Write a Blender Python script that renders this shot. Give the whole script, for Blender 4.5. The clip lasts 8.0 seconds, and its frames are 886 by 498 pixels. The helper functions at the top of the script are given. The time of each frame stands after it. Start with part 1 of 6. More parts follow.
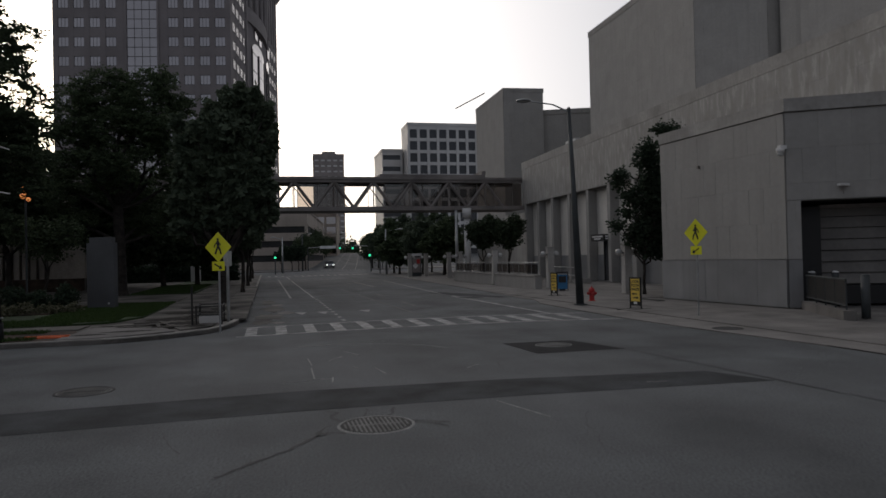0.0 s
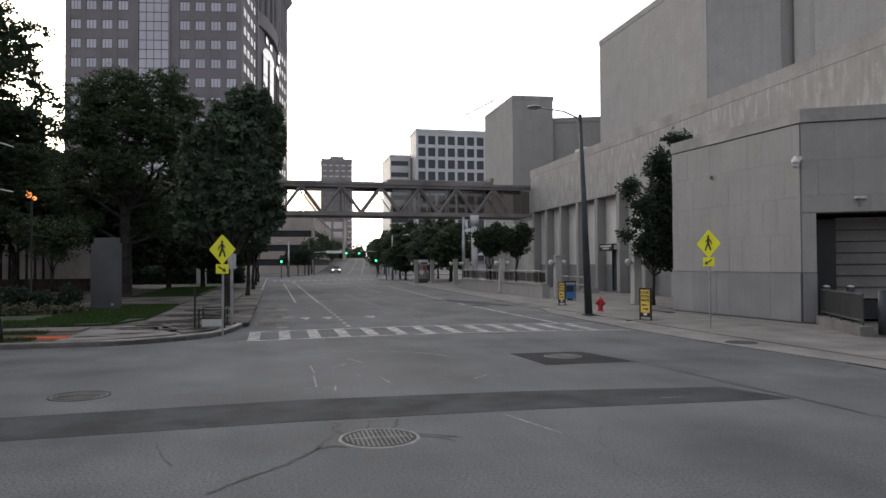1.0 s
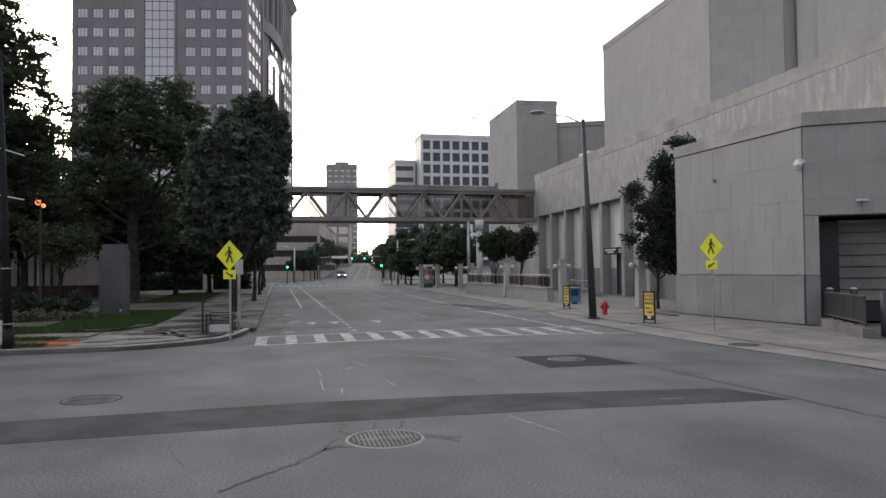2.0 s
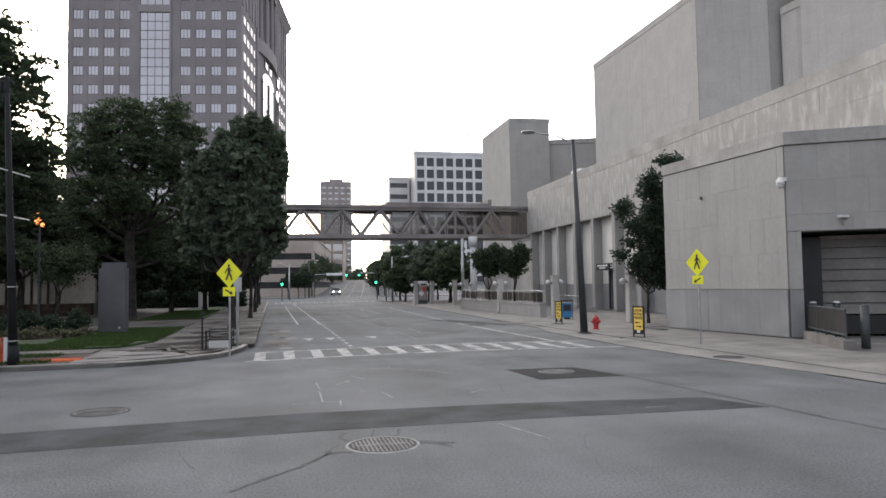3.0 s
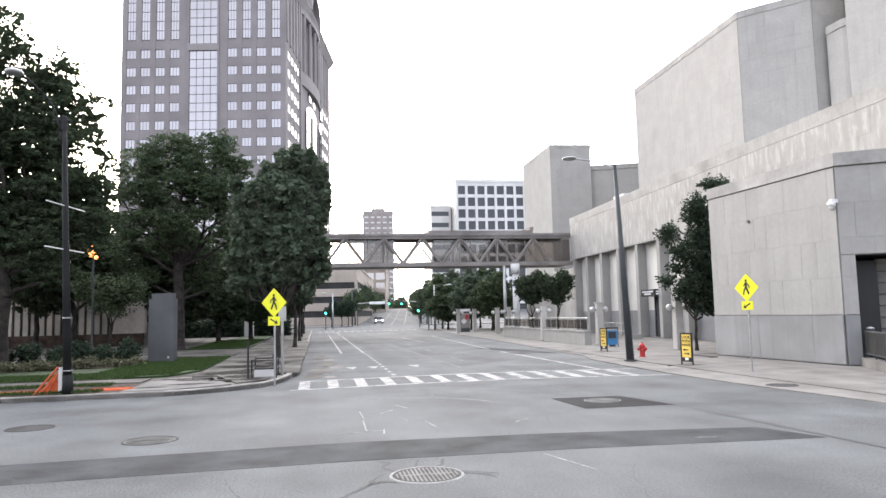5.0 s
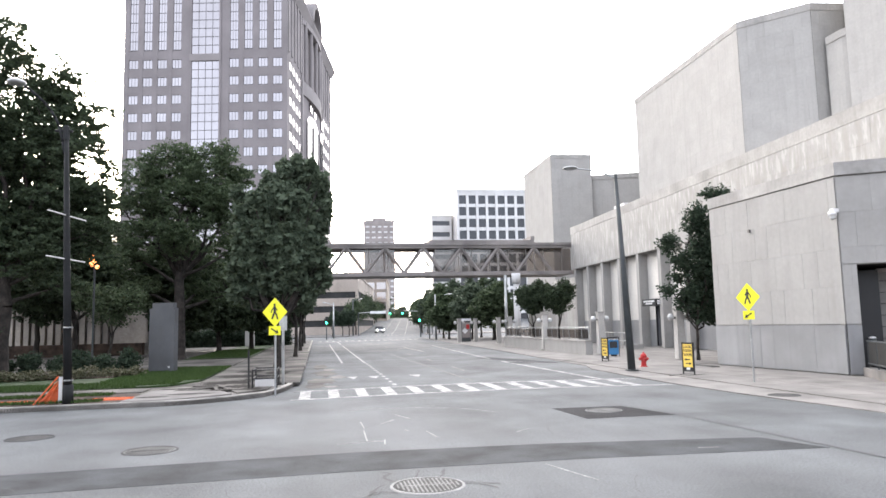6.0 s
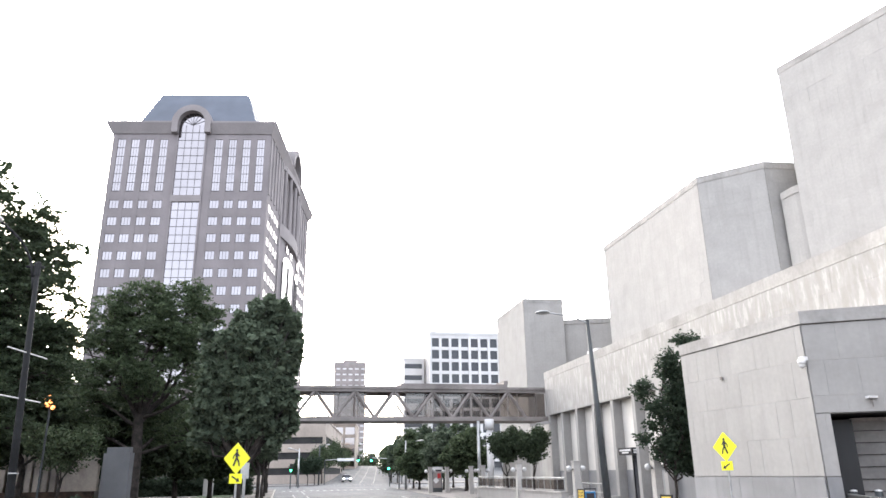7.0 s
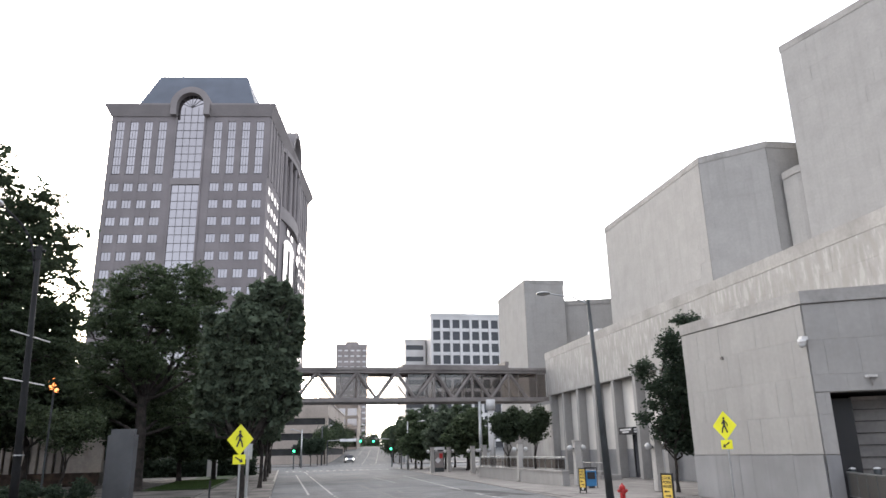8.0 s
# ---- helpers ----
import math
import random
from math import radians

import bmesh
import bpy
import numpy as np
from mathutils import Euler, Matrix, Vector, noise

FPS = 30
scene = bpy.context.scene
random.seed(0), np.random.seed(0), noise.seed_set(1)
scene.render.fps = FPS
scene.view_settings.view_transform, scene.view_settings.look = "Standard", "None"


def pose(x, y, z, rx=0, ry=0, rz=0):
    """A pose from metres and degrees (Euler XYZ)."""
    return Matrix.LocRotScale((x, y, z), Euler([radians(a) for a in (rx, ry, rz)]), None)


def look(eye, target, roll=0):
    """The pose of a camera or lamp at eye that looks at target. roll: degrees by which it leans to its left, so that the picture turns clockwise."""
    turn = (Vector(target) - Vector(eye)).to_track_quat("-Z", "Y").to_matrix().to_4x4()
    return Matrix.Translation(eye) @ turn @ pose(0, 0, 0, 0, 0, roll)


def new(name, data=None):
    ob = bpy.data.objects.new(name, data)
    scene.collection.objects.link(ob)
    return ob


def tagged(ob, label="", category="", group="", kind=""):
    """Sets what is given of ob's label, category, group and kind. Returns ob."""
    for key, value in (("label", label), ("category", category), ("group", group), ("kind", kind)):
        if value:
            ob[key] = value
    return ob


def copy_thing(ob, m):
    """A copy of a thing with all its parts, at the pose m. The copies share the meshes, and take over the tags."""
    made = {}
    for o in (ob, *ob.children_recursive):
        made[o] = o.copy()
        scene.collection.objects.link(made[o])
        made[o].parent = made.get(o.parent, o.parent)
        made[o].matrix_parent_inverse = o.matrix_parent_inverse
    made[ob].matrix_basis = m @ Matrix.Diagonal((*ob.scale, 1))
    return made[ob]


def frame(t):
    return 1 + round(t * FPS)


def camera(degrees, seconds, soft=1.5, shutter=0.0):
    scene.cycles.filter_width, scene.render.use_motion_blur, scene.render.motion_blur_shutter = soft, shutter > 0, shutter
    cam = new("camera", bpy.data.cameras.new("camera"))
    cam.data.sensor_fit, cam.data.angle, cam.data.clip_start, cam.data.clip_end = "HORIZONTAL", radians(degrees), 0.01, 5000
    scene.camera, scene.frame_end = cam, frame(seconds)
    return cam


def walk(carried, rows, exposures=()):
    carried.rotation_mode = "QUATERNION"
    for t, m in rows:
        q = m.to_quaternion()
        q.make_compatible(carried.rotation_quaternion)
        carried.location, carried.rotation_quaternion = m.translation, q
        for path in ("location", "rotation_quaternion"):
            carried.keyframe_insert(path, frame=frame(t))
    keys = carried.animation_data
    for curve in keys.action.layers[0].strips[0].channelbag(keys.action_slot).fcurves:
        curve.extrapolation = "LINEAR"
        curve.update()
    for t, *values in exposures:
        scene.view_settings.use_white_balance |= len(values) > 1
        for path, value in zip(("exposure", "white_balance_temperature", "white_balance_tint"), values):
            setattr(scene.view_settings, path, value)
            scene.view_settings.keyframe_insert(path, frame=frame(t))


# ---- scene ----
cam = camera(64.32, 8.0, soft=1.5, shutter=0.5)
PATH = [
    (0, pose(0.09, 0.41, 1.91, 90.68, 1.32, -14.06)),
    (0.5, pose(0.23, 0.80, 2.00, 91.21, 0.72, -13.54)),
    (1, pose(0.14, 0.75, 1.91, 91.24, 0.27, -13.56)),
    (1.5, pose(0.16, 0.75, 1.91, 91.45, 0.52, -12.96)),
    (3, pose(0.00, 0.00, 1.90, 92.95, 0.88, -13.57)),
    (3.5, pose(0.00, 0.00, 1.90, 95.36, 0.23, -11.63)),
    (4, pose(0.00, 0.00, 1.90, 94.68, 1.21, -10.54)),
    (5.5, pose(0.00, 0.00, 1.90, 95.56, 1.28, -10.05)),
    (6, pose(0.00, 0.00, 1.90, 96.05, 1.31, -10.05)),
    (6.5, pose(0.00, 0.00, 1.90, 101.5, 0.71, -11.28)),
    (7, pose(0.00, 0.00, 1.90, 107.56, 0.87, -12.35)),
    (7.5, pose(0.00, 0.00, 1.90, 106.92, 1.18, -12.80)),
    (8, pose(0.00, 0.00, 1.90, 106.07, 1.13, -12.21)),
]
walk(cam, PATH, exposures=[(0.0, -2.0), (0.5, -1.32), (1.0, -0.68), (1.5, -0.48), (3.0, 0.05), (3.5, 0.5), (4.0, 0.72), (5.5, 1.12), (6.0, 1.18), (6.5, 1.4), (7.0, 1.28), (7.5, 0.75), (8.0, 0.5)])

# world and sun
SUN_AZ, SUN_EL = radians(-15.0), radians(13.0)       # azimuth to the right of +y, down the street
world = bpy.data.worlds.new("world")
scene.world = world
world.use_nodes = True
wn = world.node_tree.nodes
sky = wn.new("ShaderNodeTexSky")
sky.sky_type, sky.sun_disc = "NISHITA", False
sky.sun_elevation, sky.sun_rotation = SUN_EL, SUN_AZ
sky.air_density, sky.dust_density, sky.ozone_density = 0.6, 4.0, 1.0
veil = wn.new("ShaderNodeMix")                     # thin even overcast over the clear sky
veil.data_type, veil.blend_type = "RGBA", "ADD"
veil.inputs[0].default_value = 1.0
veil.inputs[7].default_value = (7.35, 7.45, 7.95, 1)
sun_dir = Vector((math.sin(SUN_AZ) * math.cos(SUN_EL), math.cos(SUN_AZ) * math.cos(SUN_EL), math.sin(SUN_EL)))
toward = wn.new("ShaderNodeTexCoord")              # haze glows widely round the low sun behind it
facing = wn.new("ShaderNodeVectorMath")
facing.operation = "DOT_PRODUCT"
facing.inputs[1].default_value = sun_dir
spread = wn.new("ShaderNodeMapRange")
spread.inputs[1].default_value, spread.inputs[2].default_value = 0.25, 1.0
fall = wn.new("ShaderNodeMath")
fall.operation = "POWER"
fall.inputs[1].default_value = 2.6
glow = wn.new("ShaderNodeMix")
glow.data_type, glow.blend_type = "RGBA", "MIX"
glow.inputs[6].default_value, glow.inputs[7].default_value = (0, 0, 0, 1), (27.0, 25.2, 23.6, 1)
haze = wn.new("ShaderNodeMix")
haze.data_type, haze.blend_type = "RGBA", "ADD"
haze.inputs[0].default_value = 1.0
wl_ = world.node_tree.links
wl_.new(toward.outputs["Generated"], facing.inputs[0])
wl_.new(facing.outputs["Value"], spread.inputs[0])
wl_.new(spread.outputs[0], fall.inputs[0])
wl_.new(fall.outputs[0], glow.inputs[0])
wl_.new(sky.outputs[0], veil.inputs[6])
wl_.new(veil.outputs[2], haze.inputs[6])
wl_.new(glow.outputs[2], haze.inputs[7])
wl_.new(haze.outputs[2], wn["Background"].inputs[0])
wn["Background"].inputs[1].default_value = 0.15
sun_data = bpy.data.lights.new("sun", "SUN")
sun_data.energy, sun_data.angle, sun_data.color = 0.4, radians(34), (1.0, 0.97, 0.93)
sun = new("sun", sun_data)
sun.matrix_world = look(sun_dir * 300, (0, 0, 0))


# ---- materials ----
def material(name, color, rough=0.8, metal=0.0, grain=40.0, amount=0.12, blotch=0.5, blotch_amount=0.18, bump=0.15,
             streak=0.0, drip=0.0, tracks=0.0, each=0.0, tint=None, spec=0.4, emit=0.0):
    """A surface with grain and larger stains; streak: stains that run down; each: difference from piece to piece."""
    m = bpy.data.materials.new(name)
    m.use_nodes = True
    n, l = m.node_tree.nodes, m.node_tree.links
    b = n["Principled BSDF"]
    b.inputs["Roughness"].default_value, b.inputs["Metallic"].default_value = rough, metal
    b.inputs["Specular IOR Level"].default_value = spec
    geo = n.new("ShaderNodeTexCoord")
    place = n.new("ShaderNodeNewGeometry")

    def tex(scale, detail, vec):
        t = n.new("ShaderNodeTexNoise")
        t.inputs["Scale"].default_value, t.inputs["Detail"].default_value = scale, detail
        l.new(vec, t.inputs["Vector"])
        return t.outputs["Fac"]

    def mix(kind, fac, a, c):
        x = n.new("ShaderNodeMix")
        x.data_type, x.blend_type = "RGBA", kind
        for sock, v in ((x.inputs[0], fac), (x.inputs[6], a), (x.inputs[7], c)):
            if isinstance(v, (float, int)):
                sock.default_value = v
            elif isinstance(v, tuple):
                sock.default_value = (*v[:3], 1)
            else:
                l.new(v, sock)
        return x.outputs[2]

    def ramp(v, lo, hi, a, c):
        r = n.new("ShaderNodeMapRange")
        l.new(v, r.inputs[0])
        for k, val in zip((1, 2, 3, 4), (lo, hi, a, c)):
            r.inputs[k].default_value = val
        return r.outputs[0]

    pos = place.outputs["Position"]
    fine = tex(grain, 4, pos)
    big = tex(blotch, 5, pos)
    dark = tuple(c * (1 - 2.2 * blotch_amount) for c in color)
    light = tuple(min(1, c * (1 + 0.9 * blotch_amount)) for c in color) if tint is None else tint
    col = mix("MIX", ramp(big, 0.3, 0.7, 0.0, 1.0), dark, light)
    col = mix("MULTIPLY", 1.0, col, mix("MIX", ramp(fine, 0.25, 0.75, 0.0, 1.0), (1 - 2 * amount,) * 3, (1.0, 1.0, 1.0)))
    if streak:
        sc = n.new("ShaderNodeMapping")
        sc.inputs["Scale"].default_value = (3.4, 3.4, 0.16)
        l.new(pos, sc.inputs["Vector"])
        st = ramp(tex(1.0, 6, sc.outputs[0]), 0.5, 0.75, 0.0, streak)
        col = mix("MIX", st, col, tuple(c * 0.45 for c in color))
    if drip:                                          # lime runs and dark drips down from the coping
        dm = n.new("ShaderNodeMapping")
        dm.inputs["Scale"].default_value = (4.2, 4.2, 1.1)
        l.new(pos, dm.inputs["Vector"])
        runs = tex(1.0, 3, dm.outputs[0])
        col = mix("MIX", ramp(runs, 0.5, 0.6, 0.0, drip), col, tuple(c * k for c, k in zip(color, (0.66, 0.65, 0.6))))
        col = mix("MIX", ramp(runs, 0.44, 0.38, 0.0, drip), col, tuple(c * 1.45 for c in color))
    if tracks:
        wide = ramp(tex(0.11, 7, pos), 0.42, 0.62, 0.0, 0.5)
        col = mix("MIX", wide, col, tuple(c * k for c, k in zip(color, (0.84, 0.81, 0.80))))
        spots = ramp(tex(1.6, 8, pos), 0.6, 0.72, 0.0, 0.35)
        col = mix("MIX", spots, col, tuple(c * 0.62 for c in color))
        tk = n.new("ShaderNodeMapping")
        tk.inputs["Scale"].default_value = (0.9, 0.035, 1.0)
        l.new(pos, tk.inputs["Vector"])
        col = mix("MULTIPLY", 1.0, col, mix("MIX", ramp(tex(1.0, 6, tk.outputs[0]), 0.3, 0.7, 0.0, 1.0), (1 - tracks,) * 3, (1.0, 1.0, 1.0)))
    if each:
        oi = n.new("ShaderNodeObjectInfo")
        col = mix("MULTIPLY", 1.0, col, mix("MIX", oi.outputs["Random"], (1 - each,) * 3, (1.0, 1.0, 1.0)))
    l.new(col, b.inputs["Base Color"])
    l.new(ramp(fine, 0.2, 0.8, max(0.02, rough - 0.08), min(1, rough + 0.08)), b.inputs["Roughness"])
    if bump:
        bp = n.new("ShaderNodeBump")
        bp.inputs["Strength"].default_value, bp.inputs["Distance"].default_value = bump, 0.02
        l.new(fine, bp.inputs["Height"])
        l.new(bp.outputs[0], b.inputs["Normal"])
    if emit:
        b.inputs["Emission Color"].default_value = (*color, 1)
        b.inputs["Emission Strength"].default_value = emit
    return m


def leaf_material(name, color, color2):
    m = bpy.data.materials.new(name)
    m.use_nodes = True
    n, l = m.node_tree.nodes, m.node_tree.links
    b = n["Principled BSDF"]
    g = n.new("ShaderNodeNewGeometry")
    r = n.new("ShaderNodeValToRGB")
    r.color_ramp.elements[0].color, r.color_ramp.elements[1].color = (*color, 1), (*color2, 1)
    l.new(g.outputs["Random Per Island"], r.inputs[0])
    l.new(r.outputs[0], b.inputs["Base Color"])
    b.inputs["Roughness"].default_value, b.inputs["Specular IOR Level"].default_value = 0.7, 0.15
    tr = n.new("ShaderNodeBsdfTranslucent")
    l.new(r.outputs[0], tr.inputs[0])
    mx = n.new("ShaderNodeMixShader")
    mx.inputs[0].default_value = 0.26
    l.new(b.outputs[0], mx.inputs[1])
    l.new(tr.outputs[0], mx.inputs[2])
    l.new(mx.outputs[0], n["Material Output"].inputs[0])
    return m


ASPHALT = material("worn_asphalt", (0.166, 0.175, 0.181), 0.85, grain=34, amount=0.42, blotch=0.5, blotch_amount=0.22, bump=0.9, tracks=0.24)
PATCH = material("new_asphalt", (0.05, 0.054, 0.058), 0.9, grain=45, amount=0.3, blotch=1.3, blotch_amount=0.3, bump=0.4, spec=0.3)
PATCH_DARK = material("dark_square_asphalt", (0.026, 0.026, 0.028), 0.92, grain=45, amount=0.25, blotch=1.4, blotch_amount=0.2, bump=0.4, spec=0.2)
TAR = material("tar", (0.03, 0.03, 0.033), 0.7, grain=30, amount=0.2, bump=0.2)
PAINT = material("road_paint", (0.43, 0.43, 0.42), 0.7, grain=14, amount=0.36, blotch=2.5, blotch_amount=0.34, bump=0.2)
CHALK = material("utility_paint", (0.28, 0.283, 0.272), 0.8, grain=14, amount=0.25, blotch=3, blotch_amount=0.2)
FAINT = material("worn_away_paint", (0.205, 0.2, 0.186), 0.85, grain=14, amount=0.3, blotch=2.5, blotch_amount=0.25)
WALK = material("pavement_concrete", (0.208, 0.195, 0.183), 0.9, grain=30, amount=0.14, blotch=0.9, blotch_amount=0.17, each=0.14)
WALK_WET = material("stained_concrete", (0.15, 0.14, 0.128), 0.75, grain=18, amount=0.18, blotch=0.6, blotch_amount=0.38, each=0.25, spec=0.15)
KERB = material("kerb_concrete", (0.36, 0.34, 0.315), 0.9, grain=25, amount=0.15, blotch=1.0, blotch_amount=0.2, each=0.2)
IRON = material("cast_iron", (0.055, 0.054, 0.053), 0.8, 0.0, grain=60, amount=0.2, blotch=4, blotch_amount=0.25, spec=0.2)
WET = material("damp_dirt_stain", (0.034, 0.03, 0.027), 0.8, grain=20, amount=0.2, blotch=1.5, blotch_amount=0.3, spec=0.08)
IRON_MID = material("rubbed_cast_iron", (0.15, 0.15, 0.147), 0.7, 0.0, grain=60, amount=0.2, blotch=4, blotch_amount=0.25)
IRON_WORN = material("worn_cast_iron", (0.27, 0.27, 0.262), 0.7, 0.0, grain=60, amount=0.2, blotch=4, blotch_amount=0.2)
GRASS = material("lawn_soil", (0.03, 0.058, 0.015), 0.95, grain=20, amount=0.3, blotch=0.8, blotch_amount=0.25)
BLADE = leaf_material("grass_blades", (0.024, 0.047, 0.012), (0.052, 0.082, 0.025))
SOIL = material("bark_mulch", (0.09, 0.06, 0.045), 0.95, grain=20, amount=0.3, blotch=2, blotch_amount=0.3, bump=0.6)
TRAVERTINE = material("travertine", (0.314, 0.304, 0.29), 0.8, grain=6, amount=0.06, blotch=0.9, blotch_amount=0.04, streak=0.17, each=0.05, bump=0.1)
TRAVERTINE_DRIP = material("drip_stained_travertine", (0.314, 0.304, 0.29), 0.8, grain=6, amount=0.06, blotch=0.9, blotch_amount=0.05, streak=0.17, each=0.05, bump=0.1, drip=0.34)
TRAVERTINE_FLAT = material("travertine_backing", (0.4, 0.385, 0.362), 0.85, grain=9, amount=0.08, blotch=0.35, blotch_amount=0.12, streak=0.3)
CREAM = material("cream_stone_panel", (0.58, 0.555, 0.515), 0.85, grain=9, amount=0.06, blotch=0.5, blotch_amount=0.07, streak=0.1)
JOINT = material("stone_joint", (0.283, 0.275, 0.262), 0.95, grain=20, amount=0.15)
COPING = material("stone_coping", (0.335, 0.322, 0.305), 0.85, grain=7, amount=0.1, blotch=0.6, blotch_amount=0.14, streak=0.3)
GRANITE = material("grey_granite", (0.262, 0.262, 0.266), 0.55, grain=70, amount=0.12, blotch=0.5, blotch_amount=0.12, streak=0.2, each=0.1)
SLATE = material("dark_granite", (0.083, 0.088, 0.096), 0.35, grain=60, amount=0.12, blotch=0.8, blotch_amount=0.15)
TOWER = material("brown_granite", (0.208, 0.189, 0.192), 0.85, spec=0.12, grain=3, amount=0.06, blotch=0.15, blotch_amount=0.08, bump=0.05)
TOWER_TRIM = material("brown_granite_trim", (0.235, 0.216, 0.216), 0.85, spec=0.12, grain=3, amount=0.06, blotch=0.15, blotch_amount=0.08, bump=0.05)
ROOF = material("slate_blue_metal_roof", (0.08, 0.095, 0.125), 0.6, 0.0, grain=2, amount=0.08, blotch=0.2, blotch_amount=0.1)
GLASS = material("reflecting_window_glass", (0.315, 0.298, 0.305), 0.06, 1.0, grain=0.6, amount=0.05, blotch=0.05, blotch_amount=0.06, bump=0.0, each=0.12)
DARK_GLASS = material("dark_window_glass", (0.045, 0.047, 0.055), 0.15, 0.0, grain=1, amount=0.1, blotch=0.05, blotch_amount=0.1, bump=0.0, each=0.3, spec=0.35)
MULLION = material("window_mullion", (0.075, 0.07, 0.073), 0.5, 0.2, grain=10, amount=0.1)
WHITE = material("white_precast", (0.594, 0.585, 0.576), 0.7, grain=2, amount=0.06, blotch=0.2, blotch_amount=0.06, bump=0.05)
BEIGE = material("beige_concrete", (0.357, 0.306, 0.264), 0.8, grain=3, amount=0.08, blotch=0.2, blotch_amount=0.12, streak=0.15)
BROWN = material("brown_brick_far", (0.27, 0.239, 0.23), 0.85, grain=2, amount=0.08, blotch=0.2, blotch_amount=0.1)
STEEL = material("weathered_steel", (0.25, 0.225, 0.212), 0.65, 0.1, grain=8, amount=0.12, blotch=0.5, blotch_amount=0.2)


def clear_glass(name, tint, gloss):
    """Thin glass: lets light through with a tint, and mirrors a little."""
    m = bpy.data.materials.new(name)
    m.use_nodes = True
    n, l = m.node_tree.nodes, m.node_tree.links
    t, g, x = n.new("ShaderNodeBsdfTransparent"), n.new("ShaderNodeBsdfGlossy"), n.new("ShaderNodeMixShader")
    t.inputs[0].default_value, g.inputs[0].default_value = (*tint, 1), (0.8, 0.8, 0.8, 1)
    g.inputs["Roughness"].default_value = 0.08
    x.inputs[0].default_value = gloss
    l.new(t.outputs[0], x.inputs[1]), l.new(g.outputs[0], x.inputs[2])
    l.new(x.outputs[0], n["Material Output"].inputs[0])
    return m


BRIDGE_GLASS = clear_glass("smoked_glass", (0.55, 0.52, 0.5), 0.06)
MESH = material("dark_wire_mesh", (0.03, 0.03, 0.03), 0.6, 0.3, grain=40, amount=0.2)
POLE_MATT = material("matt_black_pole_paint", (0.02, 0.021, 0.022), 0.75, 0.0, grain=15, amount=0.15, blotch=1, blotch_amount=0.2, spec=0.15)
POLE = material("dark_pole_paint", (0.05, 0.057, 0.06), 0.55, 0.0, grain=15, amount=0.15, blotch=1, blotch_amount=0.2)
GALV = material("galvanised_steel", (0.42, 0.43, 0.43), 0.45, 0.8, grain=15, amount=0.12, blotch=1.5, blotch_amount=0.15)
BARK = material("tree_bark", (0.048, 0.04, 0.034), 0.95, grain=14, amount=0.3, blotch=3, blotch_amount=0.3, bump=0.9)
LEAF_DARK = leaf_material("dark_green_leaves", (0.025, 0.037, 0.022), (0.055, 0.074, 0.04))
LEAF_BLACK = leaf_material("blackish_green_leaves", (0.02, 0.033, 0.022), (0.045, 0.064, 0.04))
LEAF_MID = leaf_material("mid_green_leaves", (0.034, 0.05, 0.028), (0.078, 0.104, 0.054))
LEAF_GREY = leaf_material("grey_green_leaves", (0.05, 0.068, 0.046), (0.1, 0.126, 0.083))
FLOWER = leaf_material("pale_flowers", (0.05, 0.058, 0.03), (0.15, 0.14, 0.095))
YELLOW = material("sign_yellow", (0.72, 0.702, 0.018), 0.45, grain=20, amount=0.04, blotch=2, blotch_amount=0.05, bump=0.0)
BOARD_YELLOW = material("board_yellow", (0.80, 0.56, 0.10), 0.5, grain=20, amount=0.06, bump=0.0)
BLACK = material("black_plastic", (0.018, 0.018, 0.02), 0.5, grain=20, amount=0.1)
RED = material("hydrant_red", (0.45, 0.03, 0.03), 0.4, grain=20, amount=0.1, blotch=4, blotch_amount=0.12)
BLUE = material("blue_box", (0.03, 0.16, 0.34), 0.4, grain=20, amount=0.1)
ORANGE = material("orange_plastic_net", (0.75, 0.13, 0.03), 0.6, grain=20, amount=0.15)
SHUTTER = material("dock_shutter", (0.21, 0.2, 0.19), 0.6, 0.2, grain=8, amount=0.1, blotch=0.8, blotch_amount=0.15)
FIN = material("aged_concrete_fin", (0.5, 0.45, 0.4), 0.85, grain=8, amount=0.12, blotch=0.6, blotch_amount=0.2, streak=0.3, each=0.25)
# near-black colour that stands in for shade inside openings
SHADE_BLACK = material("painted_interior_shade", (0.03, 0.03, 0.03), 0.9, grain=8, amount=0.2)
GLOBE = material("lamp_globe", (0.5, 0.5, 0.49), 0.2, grain=10, amount=0.03, bump=0.0)
GREEN_LIGHT = material("green_signal_lens", (0.05, 1.0, 0.45), 0.3, bump=0.0, emit=6.0)
HEADLIGHT = material("headlight", (1.0, 0.98, 0.9), 0.3, bump=0.0, emit=8.0)
# glows in place of low sun seen through leaves; not a lamp
AMBER_GLINT = material("amber_lamp", (1.0, 0.34, 0.1), 0.3, bump=0.0, emit=2.2)
CAR_PAINT = material("silver_car_paint", (0.5, 0.5, 0.52), 0.3, 0.6, grain=10, amount=0.03, bump=0.0)
PALE_SIGN = material("pale_sign_panel", (0.7, 0.7, 0.7), 0.5, grain=10, amount=0.05, bump=0.0)


# ---- mesh helpers ----
def box(bm, x0, x1, y0, y1, z0, z1):
    v = [bm.verts.new(p) for p in ((x0, y0, z0), (x1, y0, z0), (x1, y1, z0), (x0, y1, z0), (x0, y0, z1), (x1, y0, z1), (x1, y1, z1), (x0, y1, z1))]
    for f in ((3, 2, 1, 0), (4, 5, 6, 7), (0, 1, 5, 4), (1, 2, 6, 5), (2, 3, 7, 6), (3, 0, 4, 7)):
        bm.faces.new([v[i] for i in f])
    return bm


